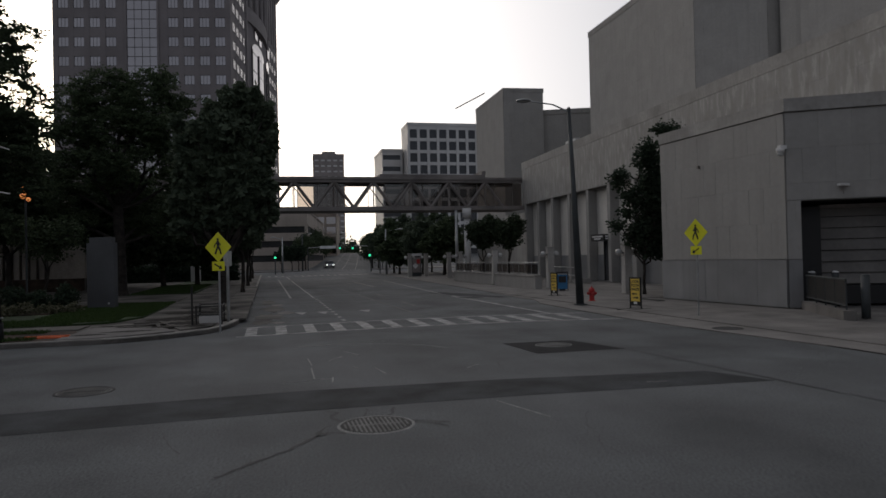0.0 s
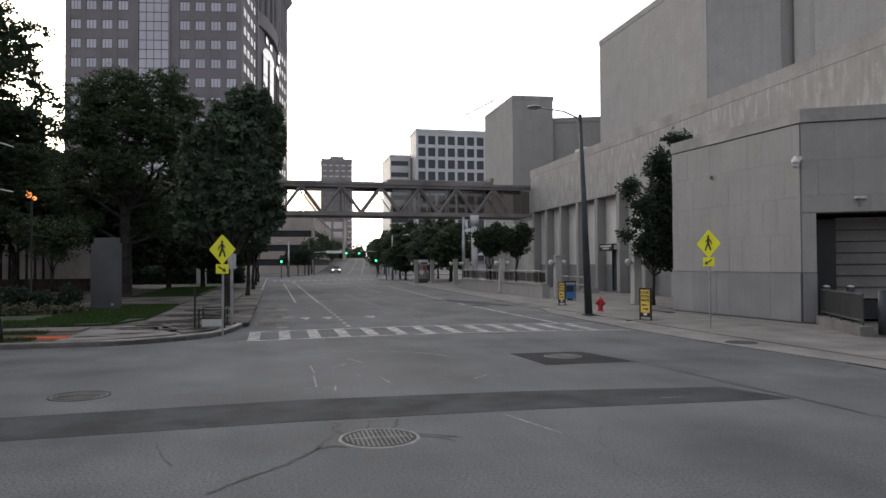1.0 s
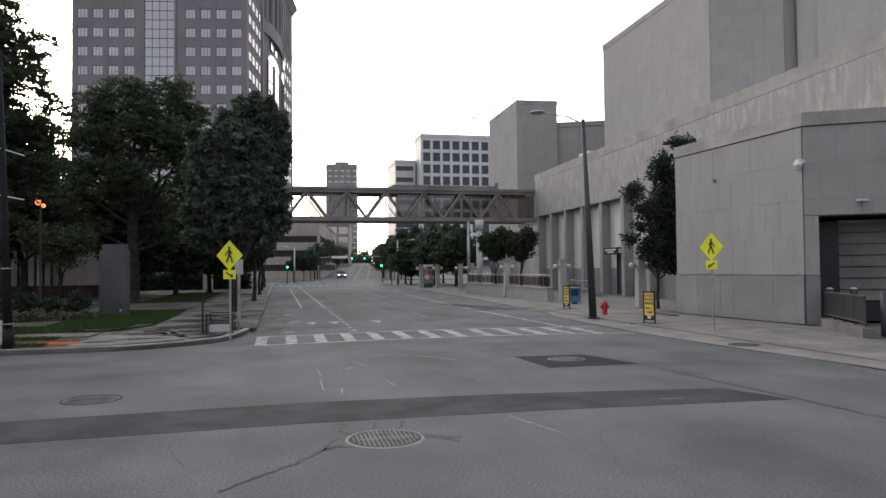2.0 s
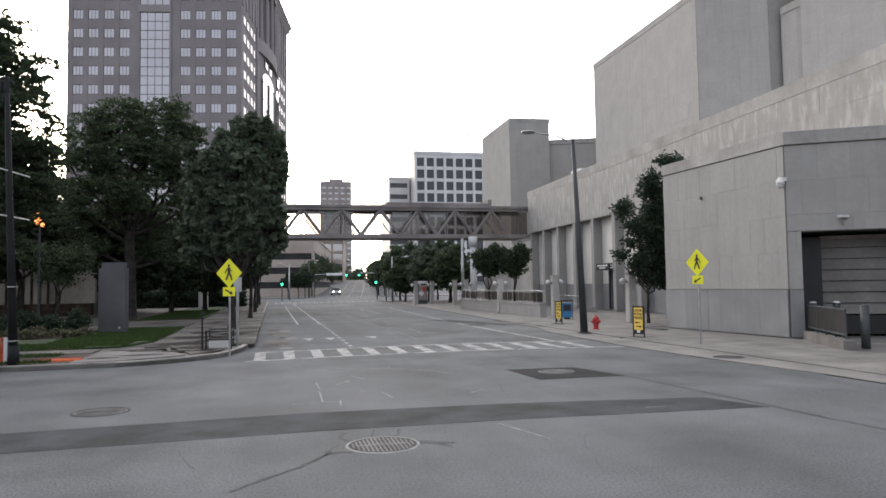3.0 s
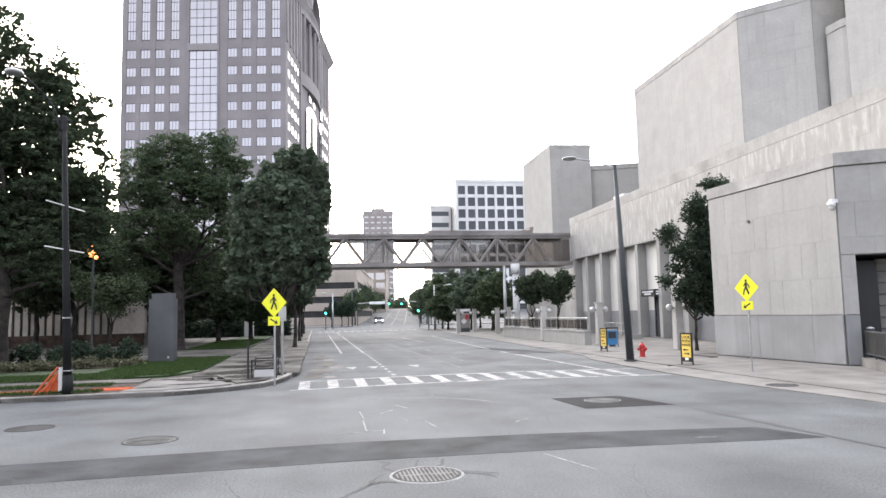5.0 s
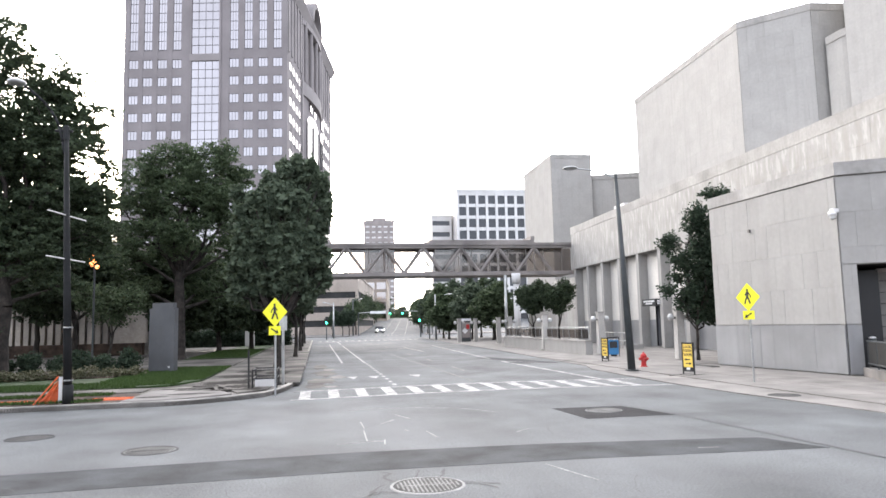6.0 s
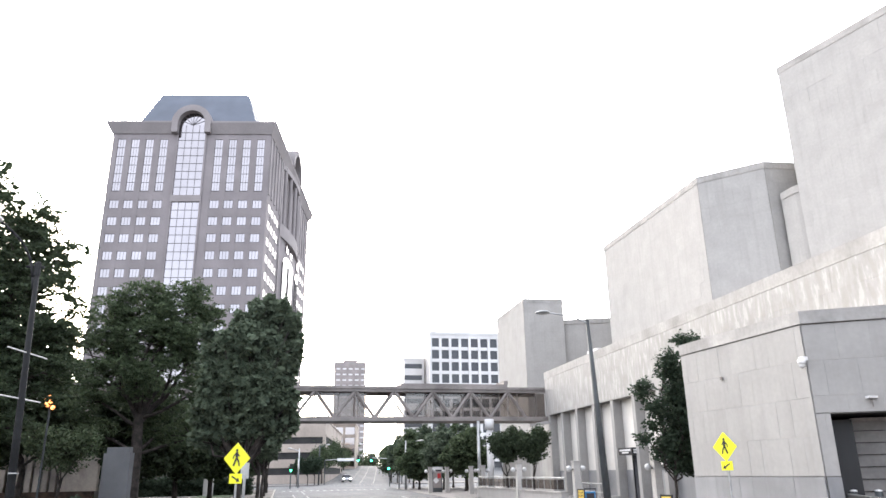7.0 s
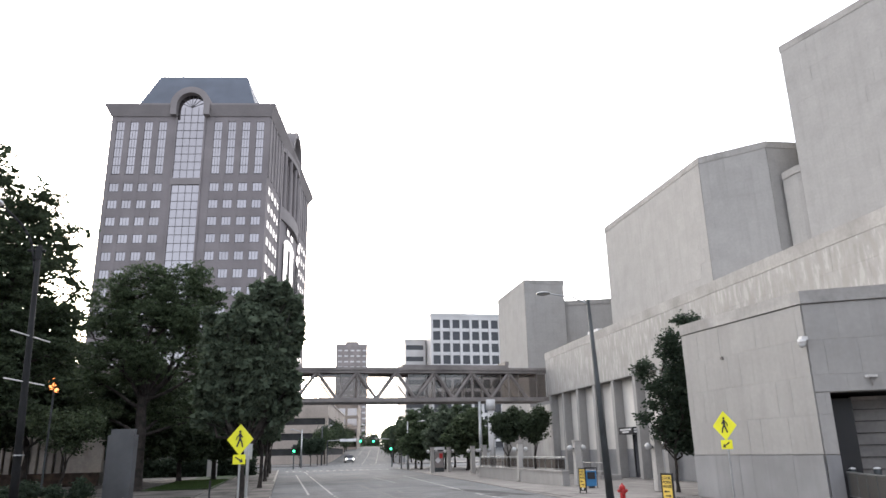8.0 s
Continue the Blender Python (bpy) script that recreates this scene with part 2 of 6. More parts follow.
def prism(bm, pts, z0, z1, top=None):
    """An upright block over a plan; top: another plan at its upper end."""
    a = [bm.verts.new((x, y, z0)) for x, y in pts]
    b = [bm.verts.new((x, y, z1)) for x, y in (top or pts)]
    k = len(pts)
    area = sum(pts[i][0] * pts[(i + 1) % k][1] - pts[(i + 1) % k][0] * pts[i][1] for i in range(k))
    o = 1 if area > 0 else -1
    bm.faces.new(a[::-o]), bm.faces.new(b[::o])
    for i in range(k):
        j = (i + 1) % k
        bm.faces.new([a[i], a[j], b[j], b[i]][::o])
    return bm


def tube(bm, p, q, r0, r1=None, n=10, caps=True):
    p, q = Vector(p), Vector(q)
    r1 = r0 if r1 is None else r1
    d = (q - p).normalized()
    u = d.orthogonal().normalized()
    w = d.cross(u)
    rings = [[bm.verts.new(c + (u * math.cos(2 * math.pi * i / n) + w * math.sin(2 * math.pi * i / n)) * r) for i in range(n)] for c, r in ((p, r0), (q, r1))]
    for i in range(n):
        j = (i + 1) % n
        bm.faces.new((rings[0][i], rings[0][j], rings[1][j], rings[1][i]))
    if caps:
        bm.faces.new(rings[0][::-1]), bm.faces.new(rings[1])
    return bm


def ball(bm, c, r, n=12, squash=1.0):
    m = Matrix.Translation(c) @ Matrix.Diagonal((r, r, r * squash, 1))
    bmesh.ops.create_uvsphere(bm, u_segments=n, v_segments=max(6, n // 2 + 2), radius=1, matrix=m)
    return bm


def disc(bm, x, y, z0, z1, r, n=28):
    return prism(bm, [(x + r * math.cos(2 * math.pi * i / n), y + r * math.sin(2 * math.pi * i / n)) for i in range(n)], z0, z1)


def B():
    return bmesh.new()


def mesh_of(name, bm, mat, bevel=0.0, smooth=False):
    if bevel:
        bmesh.ops.bevel(bm, geom=[e for e in bm.edges if e.is_manifold and e.calc_face_angle(0) > 0.5], offset=bevel, segments=2, affect="EDGES", profile=0.7)
    me = bpy.data.meshes.new(name)
    bm.to_mesh(me)
    bm.free()
    me.materials.append(mat)
    if smooth:
        for p in me.polygons:
            p.use_smooth = True
    return me


def part(name, bm, mat, parent, label="", bevel=0.0, smooth=False):
    ob = new(name, mesh_of(name, bm, mat, bevel, smooth))
    ob.parent = parent
    return tagged(ob, label)


def thing(name, label, category, at=(0, 0, 0), turn=0.0, group="", kind=""):
    ob = new(name)
    ob.matrix_basis = pose(*at, 0, 0, turn)
    return tagged(ob, label, category, group, kind)


def solid(name, bm, mat, label, category, at=(0, 0, 0), turn=0.0, group="", kind="", bevel=0.0, smooth=False):
    ob = new(name, mesh_of(name, bm, mat, bevel, smooth))
    ob.matrix_basis = pose(*at, 0, 0, turn)
    return tagged(ob, label, category, group, kind)


PIECES = {}


def piece(name, w, d, h, mat, parent, m, bevel=0.012):
    """One stone, pane or slab of a surface: corner at m's origin, w along x, d along y, h along z. Alike pieces share a mesh."""
    key = (name, round(w, 3), round(d, 3), round(h, 3), mat.name)
    if key not in PIECES:
        bm = box(B(), 0, w, 0, d, 0, h)
        PIECES[key] = mesh_of(name, bm, mat, bevel if bevel else 0)
    ob = new(name, PIECES[key])
    ob.parent = parent
    ob.matrix_basis = m
    return ob


def along(p, q):
    """A frame on a wall from p to q in plan: x along the wall, y into it when p to q has the wall on its left side."""
    a = math.degrees(math.atan2(q[1] - p[1], q[0] - p[0]))
    return pose(p[0], p[1], 0, 0, 0, a), math.hypot(q[0] - p[0], q[1] - p[1])


def cladding(parent, p, q, levels, width, mat, thick=0.05, joint=0.004, stagger=0.5, name="stone_panel", proud=0.0, seed=1):
    """Stone panels in courses between the levels, from p to q in plan, hung outside the wall line."""
    m, length = along(p, q)
    rnd = random.Random(seed)
    for k in range(len(levels) - 1):
        x = -width * (stagger * (k % 2))
        while x < length - 0.05:
            a, b = max(0.0, x), min(length, x + width)
            if b - a > 0.12:
                piece(name, round(b - a - joint, 3), thick, round(levels[k + 1] - levels[k] - joint, 3), mat, parent,
                      m @ Matrix.Translation((a + joint / 2, -thick - proud + rnd.uniform(-0.006, 0.004), levels[k] + joint / 2)), 0.0)
            x += width


# ---- ground, road, kerbs ----
def hill(x, y):
    """Flat town ground; beyond the second crossing the street climbs a low hill."""
    t = min(1.0, max(0.0, (y - 130) / 165))
    return 4.6 * t * t * (3 - 2 * t) * (1.0 if y < 295 else max(0.2, 1 - (y - 295) / 900))


bm = B()
xs = [-1500, -700, -350, -180, -100, -60, -40, -25, -15, -8, -4, 0, 4, 8, 12, 16, 20, 26, 34, 44, 60, 90, 150, 300, 700, 1500]
ys = [-400, -150, -60, -20, 0, 20, 45, 70, 90, 110, 130] + list(range(140, 310, 10)) + [340, 400, 500, 700, 1000, 1600, 2600]
grid = [[bm.verts.new((x, y, hill(x, y))) for x in xs] for y in ys]
for j in range(len(ys) - 1):
    for i in range(len(xs) - 1):
        bm.faces.new((grid[j][i], grid[j][i + 1], grid[j + 1][i + 1], grid[j + 1][i]))
solid("road", bm, ASPHALT, "worn grey asphalt street and crossing with faded paint", "road", kind="structure", smooth=True)


def arc(cx, cy, r, a0, a1, n=8):
    return [(cx + r * math.cos(radians(a0 + (a1 - a0) * i / n)), cy + r * math.sin(radians(a0 + (a1 - a0) * i / n))) for i in range(n + 1)]


LEFT_EDGE = [(-60, 18.9), (-8, 18.8), (-3.8, 18.95), (-3.2, 19.1), (-2.6, 19.4), (-2.0, 19.8), (-1.5, 20.3), (-1.2, 20.95), (-0.98, 21.8), (-0.82, 22.9), (-0.72, 24.2), (-0.63, 28), (-0.56, 34), (-0.56, 96)]
RIGHT_EDGE = [(14.2, 96), (12.1, 47), (11.7, 39.4), (11.2, 31), (11.1, 28.4), (10.5, 26.4), (10.3, 22.7), (10.2, 19.5), (10.3, 16), (10.7, 12), (10.7, -40)]
HL, HR = 0.13, 0.04
solid("pavement_left", prism(B(), LEFT_EDGE + [(-60, 96)], -0.2, HL - 0.03), WALK_WET, "stained concrete base of the corner pavement", "pavement", kind="structure")
solid("pavement_right", prism(B(), RIGHT_EDGE + [(60, -40), (60, 96)], -0.2, HR - 0.02), WALK, "pale concrete plaza pavement before the theatre", "pavement", kind="structure")


def kerb(name, edge, h, side, label, stone):
    """Kerb stones along an edge, each a piece about 3 m long."""
    owner = thing(name, label, "kerb", kind="structure")
    for (x0, y0), (x1, y1) in zip(edge, edge[1:]):
        length = math.hypot(x1 - x0, y1 - y0)
        k = max(1, round(length / 3.0))
        m, _ = along((x0, y0), (x1, y1))
        for i in range(k):
            s = length / k
            piece("kerb_stone", s - 0.012, 0.16, h + 0.2, stone, owner, m @ Matrix.Translation((i * s + 0.006, 0 if side > 0 else -0.16, -0.2)), 0.02)


kerb("kerb_left", LEFT_EDGE, HL, 1, "worn concrete kerb round the corner lawn", KERB)
kerb("kerb_right", RIGHT_EDGE[:-1] + [(10.7, 2)], HR - 0.016, 1, "low concrete kerb along the theatre plaza", WALK)

# far blocks beyond the second crossing
solid("pavement_far", prism(B(), [(-60, 126), (5.5, 126), (7.6, 134), (28, 290), (-60, 290)], -1, 0.12, [(-60, 126), (5.5, 126), (7.6, 134), (28, 290), (-60, 290)]), WALK, "pale concrete pavement of the far block", "pavement", kind="structure")
solid("pavement_far_corner", prism(B(), [(19.3, 126), (60, 126), (60, 190), (27.5, 190)], -1, 0.12), WALK, "pale concrete pavement of the far corner", "pavement", kind="structure")


# ---- theatre ----
hall = thing("theatre", "travertine-clad theatre with stepped blank blocks and a tall stage tower", "theatre")
FX = lambda y: 22.37 - (59.2 - y) * 0.0349
R7 = 0.66
# lower wall behind the fins, fascia above
part("wall", prism(B(), [(FX(59.3) + R7, 59.3), (FX(5) + R7, 5), (60, 5), (60, 59.3)], 0, 9.4), CREAM, hall, "smooth cream stone panels between the fins")
fascia = part("fascia", prism(B(), [(FX(59.5) + 0.06, 59.5), (FX(5) + 0.06, 5), (FX(5) + 1.2, 5), (FX(59.5) + 1.2, 59.5)], 6.4, 9.55), JOINT, hall)
part("coping", prism(B(), [(FX(59.6) - 0.06, 59.62), (FX(5) - 0.06, 5), (FX(5) + 1.5, 5), (FX(59.6) + 1.5, 59.62)], 9.55, 10.15), COPING, hall, "weathered stone coping", bevel=0.05)
for y in (59.2, 56.0, 52.7, 49.3, 45.9, 42.5, 39.1, 35.7, 32.3, 28.9, 25.5):
    part("fin", box(B(), FX(y), FX(y) + R7 + 0.1, y - 0.4, y, 0.05, 6.4), TRAVERTINE, hall, bevel=0.03)
BOX = [(29.84, 60.87), (29.4, 43.6), (32.56, 40.17), (34.81, 39.97), (52, 42), (52, 60.87)]
part("auditorium_block", prism(B(), BOX, 8, 22.2), JOINT, hall)
inset = [(29.76, 60.95), (29.32, 43.56), (32.52, 40.09), (34.81, 39.89), (52.1, 41.9), (52.1, 60.95)]
part("auditorium_coping", prism(B(), inset, 22.2, 22.7), COPING, hall, "weathered stone coping", bevel=0.04)
FLY = [(33.0, 37.7), (35.8, 27.0), (52, 31), (50, 41)]
part("stage_tower", prism(B(), FLY, 8, 28.4), JOINT, hall)
part("stage_tower_coping", prism(B(), [(32.92, 37.75), (35.73, 26.9), (52.1, 30.9), (50, 41.1)], 28.4, 28.9), COPING, hall, "weathered stone coping", bevel=0.04)
link_plan = [(36, 37.6), (33.9, 37.6)] + [(33.9 - 0.75 * math.sin(radians(a)), 38.6 - 1.0 * math.cos(radians(a))) for a in range(10, 91, 16)] + [(33.15, 39.7), (36, 39.7)]
part("link_block", prism(B(), link_plan, 8, 19.6), TRAVERTINE, hall, "rounded stair shaft between the blocks", smooth=False)
part("link_coping", prism(B(), [(x - 0.06, y - 0.05) for x, y in link_plan], 19.6, 20.1), COPING, hall)
END = [(24.88, 71.36), (29.24, 71.0), (30.0, 81.8), (25.11, 82.09)]
part("end_block", prism(B(), END, 0, 19.35), JOINT, hall)
part("end_coping", prism(B(), [(24.82, 71.28), (29.3, 70.92), (30.1, 81.9), (25.05, 82.17)], 19.35, 19.8), COPING, hall, "weathered stone coping", bevel=0.04)
part("roof_boom", tube(B(), (21.4, 78, 18.9), (24.95, 78, 20.8), 0.07, n=6), GALV, hall, "slanting steel boom on the roof")
part("low_block", prism(B(), [(29.3, 71.6), (35.6, 69.0), (46, 75), (46, 80), (29.3, 80)], 0, 17.1), TRAVERTINE, hall)
part("low_coping", prism(B(), [(29.3, 71.52), (35.63, 68.9), (46.1, 75), (46.1, 80), (29.3, 80)], 17.1, 17.6), COPING, hall, bevel=0.03)
unit = part("roof_hatch", box(B(), 22.5, 23.6, 48.6, 50.4, 10.15, 10.55), WHITE, hall, "low white roof hatch", bevel=0.03)
part("rear_wall", box(B(), 24.6, 46, 61.0, 71.0, 0, 6.1), TRAVERTINE_FLAT, hall)

# dock annex
annex = thing("loading_dock_annex", "travertine annex with grey granite base and a shuttered loading dock", "building")
A0, A1 = (15.78, 26.05), (16.2, 19.5)
U = Vector((2.52, -1.48)).normalized()             # along the dock front
V = Vector((1.48, 2.52)).normalized()              # into the dock
dk = lambda s, d=0.0: (A1[0] + U.x * s + V.x * d, A1[1] + U.y * s + V.y * d)
A2, A3 = dk(7.5), dk(7.5, 8)
mD = along(A1, A2)[0]
part("core", prism(B(), [A0, (A0[0] + 0.3, A0[1]), (A1[0] + 0.5, A1[1] + 0.2), dk(0.4, 0.05), dk(0.4, 0), A1], 0, 6.3), JOINT, annex)
part("core_over_dock", prism(B(), [dk(0.4), dk(7.5), dk(7.5, 0.4), dk(0.4, 0.4)], 3.45, 6.3), JOINT, annex)
part("core_beside_dock", prism(B(), [dk(4.4), dk(7.5), dk(7.5, 0.4), dk(4.4, 0.4)], 0, 3.45), JOINT, annex)
part("roof", prism(B(), [A0, A1, A2, (23.5, 26.05)], 6.1, 6.24), TRAVERTINE_FLAT, annex)
part("side_wall", box(B(), A0[0] + 0.3, 23, 25.75, 26.05, 0, 6.1), TRAVERTINE_FLAT, annex)
c0, c1, c2 = (A0[0] - 0.09, A0[1] + 0.02), (A1[0] - 0.09, A1[1] - 0.09), dk(7.5, -0.09)
part("coping", prism(B(), [c0, c1, c2, dk(7.5, 0.5), dk(0.35, 0.5), (A0[0] + 0.5, A0[1] + 0.02)], 6.285, 6.7), COPING, annex, "weathered stone coping", bevel=0.03)
# dock sides, ceiling and shutter backing carry the dock's shade as near-black colour
part("dock_side", prism(B(), [dk(0.4, 0.05), dk(0.4, 4), dk(0.2, 4), dk(0.2, 0.3)], 0, 3.45), SHADE_BLACK, annex, "dock side wall with its shade painted near-black")
part("dock_far_side", prism(B(), [dk(4.4, 0.4), dk(4.6, 0.4), dk(4.6, 4), dk(4.4, 4)], 0, 3.45), SHADE_BLACK, annex, "dock side wall with its shade painted near-black")
part("dock_ceiling", prism(B(), [dk(0.2, 0.4), dk(4.6, 0.4), dk(4.6, 4), dk(0.2, 4)], 3.45, 3.6), SHADE_BLACK, annex)
shutter = part("dock_shutter", prism(B(), [dk(0.4, 1.5), dk(4.4, 1.5), dk(4.4, 1.6), dk(0.4, 1.6)], 0.1, 3.35), SHADE_BLACK, annex, "grey dock shutter sections over a sheet painted shade-black")
for k in range(7):
    z = 0.75 + k * 0.37
    part("shutter_section", prism(B(), [dk(1.2, 1.38), dk(3.9, 1.38), dk(3.9, 1.5), dk(1.2, 1.5)], z, z + 0.35, [dk(1.2, 1.46), dk(3.9, 1.46), dk(3.9, 1.5), dk(1.2, 1.5)]), SHUTTER, shutter)
part("dock_seal", prism(B(), [dk(0.42, 1.1), dk(1.18, 1.1), dk(1.18, 1.5), dk(0.42, 1.5)], 0.1, 3.3), BLACK, annex, "black foam dock seal", bevel=0.03)
part("door_header", prism(B(), [dk(1.2, 1.3), dk(3.7, 1.3), dk(3.7, 1.5), dk(1.2, 1.5)], 3.25, 3.36), STEEL, annex, "pale steel door header")
part("dock_bumper", prism(B(), [dk(0.75, 1.2), dk(3.9, 1.2), dk(3.9, 1.5), dk(0.75, 1.5)], 0.1, 0.7), BLACK, annex, "black rubber dock bumper")
part("door_canister", prism(B(), [dk(3.7, 0.5), dk(4.3, 0.5), dk(4.3, 1.4), dk(3.7, 1.4)], 2.75, 3.3), STEEL, annex, "rusty shutter housing")

# pieces of the annex come last in the file

# ---- office tower ----
TA = 10.05
tower = thing("office_tower", "brown granite office tower with a blue-grey mansard roof and arched bay", "office tower", (-42.9, 164.2, 0), -TA)
TW, TD = 37.0, 62.0
part("shaft", prism(B(), [(0, 0.35), (TW - 0.35, 0.35), (TW - 0.35, TD), (0, TD)], 0, 80), TOWER, tower)
T1 = TD + 1.4
part("cornice", prism(B(), [(-0.2, -0.2), (14.3, -0.2), (14.3, TD), (-0.2, TD)], 79.6, 82, [(-1.4, -1.4), (14.3, -1.4), (14.3, T1), (-1.4, T1)]), TOWER_TRIM, tower, "flared granite cornice")
part("cornice", prism(B(), [(22.6, -0.2), (TW + 0.2, -0.2), (TW + 0.2, TD), (22.6, TD)], 79.6, 82, [(22.6, -1.4), (TW + 1.4, -1.4), (TW + 1.4, T1), (22.6, T1)]), TOWER_TRIM, tower, "flared granite cornice")
part("cornice_cap", box(B(), -1.4, 14.3, -1.4, T1, 82, 82.4), TOWER_TRIM, tower)
part("cornice_cap", box(B(), 22.6, TW + 1.4, -1.4, T1, 82, 82.4), TOWER_TRIM, tower)
part("attic", box(B(), 14.3, 22.6, 1.5, TD, 79.6, 84), TOWER, tower)
part("mansard_roof", prism(B(), [(4.2, 2), (33.2, 2), (33.2, 60), (4.2, 60)], 82.4, 94.75, [(7.3, 8.0), (29.0, 8.0), (29.0, 54), (7.3, 54)]), ROOF, tower, "blue-grey metal mansard roof")
WX = [(1.1, 3.25), (4.3, 6.45), (7.6, 9.75), (10.9, 13.05), (23.85, 26.0), (27.1, 29.25), (30.4, 32.55), (33.7, 35.85)]
ROWS = [62.8 - 4.12 * k for k in range(15)]
# piers and spandrels stand proud of the panes
edges = [0.0] + [v for w in WX[:4] for v in w] + [14.9]
piers = [(edges[i], edges[i + 1]) for i in range(0, len(edges), 2)]
edges2 = [22.0] + [v for w in WX[4:] for v in w] + [TW]
piers += [(edges2[i], edges2[i + 1]) for i in range(0, len(edges2), 2)]
for a, b in piers:
    part("pier", box(B(), a, b, 0, 0.36, 0, 79.6), TOWER, tower)
for a, b in ((0, 14.9), (22.0, TW)):
    for k, z in enumerate(ROWS):
        part("spandrel", box(B(), a + 0.05, b - 0.05, 0.06, 0.35, z - 4.12, z - 2.15), TOWER, tower)
    part("spandrel", box(B(), a + 0.05, b - 0.05, 0.06, 0.35, 62.8, 64.9), TOWER, tower)
    part("spandrel", box(B(), a + 0.05, b - 0.05, 0.06, 0.35, 78.3, 79.6), TOWER, tower)


def tower_window(a, b, z0, z1, ny, face, y=0.2):
    """A pane with its bars, the dark bottom one doubling as sill shadow; face: pose of the wall."""
    w = part("window", box(B(), a, b, y, y + 0.06, z0, z1), GLASS, tower, "pale reflecting window")
    w.matrix_basis = face
    # bottom frame bar made deeper and dark to paint in the sill's shadow
    bars = box(B(), a, b, y - 0.05, y, z0, z0 + 0.16)
    box(bars, a, b, y - 0.04, y, z1 - 0.07, z1)
    for x in (a + 0.05, a + (b - a) / 3, a + (b - a) * 2 / 3, b - 0.05):
        box(bars, x - 0.035, x + 0.035, y - 0.03, y, z0, z1)
    for k in range(1, ny):
        z = z0 + (z1 - z0) * k / ny
        box(bars, a, b, y - 0.03, y, z - 0.07, z + 0.07)
    part("mullion", bars, MULLION, w)


FRONT = Matrix.Identity(4)
SIDE = pose(TW, 0, 0, 0, 0, 90)
for a, b in WX:
    tower_window(a + 0.14, b - 0.14, 65.0, 78.3, 6, FRONT)
    for x in (a, b - 0.14):
        part("pier", box(B(), x, x + 0.14, 0.0, 0.36, 64.9, 78.4), TOWER, tower)
    for z in ROWS[:12]:
        tower_window(a, b, z - 2.15, z, 1, FRONT)


def bay(x0, x1, z0, z1, nx, nz, face, name="bay_window", arch=False):
    w = part(name, box(B(), x0, x1, 0.05, 0.1, z0, z1), GLASS, tower, "tall curtain of pale reflecting panes")
    w.matrix_basis = face
    g = B()
    for i in range(1, nx):
        x = x0 + (x1 - x0) * i / nx
        box(g, x - 0.05, x + 0.05, 0.0, 0.05, z0, z1)
    for k in range(1, nz):
        z = z0 + (z1 - z0) * k / nz
        box(g, x0, x1, -0.01, 0.05, z - 0.06, z + 0.06)
    part("mullion", g, MULLION, w)
    return w


bay(15.3, 21.6, 14, 62.3, 4, 24, FRONT)
bay(15.3, 21.6, 64.0, 82.0, 4, 9, FRONT)
part("bay_beam", box(B(), 14.9, 22.0, -0.3, 0.35, 62.3, 63.9), TOWER_TRIM, tower)
for x in (14.9, 21.6):
    part("bay_jamb", box(B(), x, x + 0.4, -0.25, 0.36, 0, 82.6), TOWER, tower)


def arch_top(cx, z, r, depth, y0, face, owner):
    """A round-headed dormer: a thick ring, glazed within, running back into the roof."""
    ring, n = B(), 20
    a = [[ring.verts.new((cx + rr * math.cos(math.pi * i / n), y, z + rr * math.sin(math.pi * i / n))) for i in range(n + 1)] for rr, y in ((r, y0), (r + 1.5, y0), (r + 1.5, y0 + depth), (r, 0.3))]
    for q in range(4):
        s, t = a[q], a[(q + 1) % 4]
        for i in range(n):
            ring.faces.new((s[i], s[i + 1], t[i + 1], t[i]))
    o = part("arch", ring, TOWER_TRIM, owner, "round granite arch breaking the cornice")
    o.matrix_basis = face
    g = B()
    v = [g.verts.new((cx + r * math.cos(math.pi * i / n), 0.04, z + r * math.sin(math.pi * i / n))) for i in range(n + 1)]
    g.faces.new(v)
    o2 = part("fanlight", g, GLASS, owner, "half-round fanlight")
    o2.matrix_basis = face
    sp = B()
    for i in range(1, 8):
        an = math.pi * i / 8
        tube(sp, (cx, 0.0, z), (cx + r * math.cos(an), 0.0, z + r * math.sin(an)), 0.08, n=4)
    part("mullion", sp, MULLION, o2)


arch_top(18.45, 82.0, 3.15, 10, -1.6, FRONT, tower)
part("arch_cheek", box(B(), 13.9, 15.3, -1.6, 0, 79.5, 82.0), TOWER_TRIM, tower)
part("arch_cheek", box(B(), 21.6, 23.0, -1.6, 0, 79.5, 82.0), TOWER_TRIM, tower)
# flank with its bowed bay
part("flank_wall", box(B(), TW - 0.35, TW, 0.36, TD, 63, 79.6), TOWER, tower)
for y in (1.2, 4.6, 8.0, 11.4, 14.8, 48.0, 52.0, 56.0, 60.0):
    part("flank_rib", box(B(), TW, TW + 0.25, y - 0.5, y + 0.5, 64.5, 79.6), TOWER_TRIM, tower)
SX = [(2.2, 4.6), (5.8, 8.2), (9.4, 11.8), (13.0, 15.4), (48.0, 50.4), (52.0, 54.4), (56.0, 58.4)]
last = 0.36
for a, b in SX + [(TD, TD)]:
    part("pier", box(B(), TW - 0.35, TW, last, a, 0, 63), TOWER, tower)
    last = b
for z in ROWS[:12]:
    for a, b in SX:
        tower_window(a, b, z - 2.15, z, 1, SIDE, 0.02)
        part("spandrel", box(B(), TW - 0.35, TW - 0.06, a, b, z - 4.12, z - 2.15), TOWER, tower)
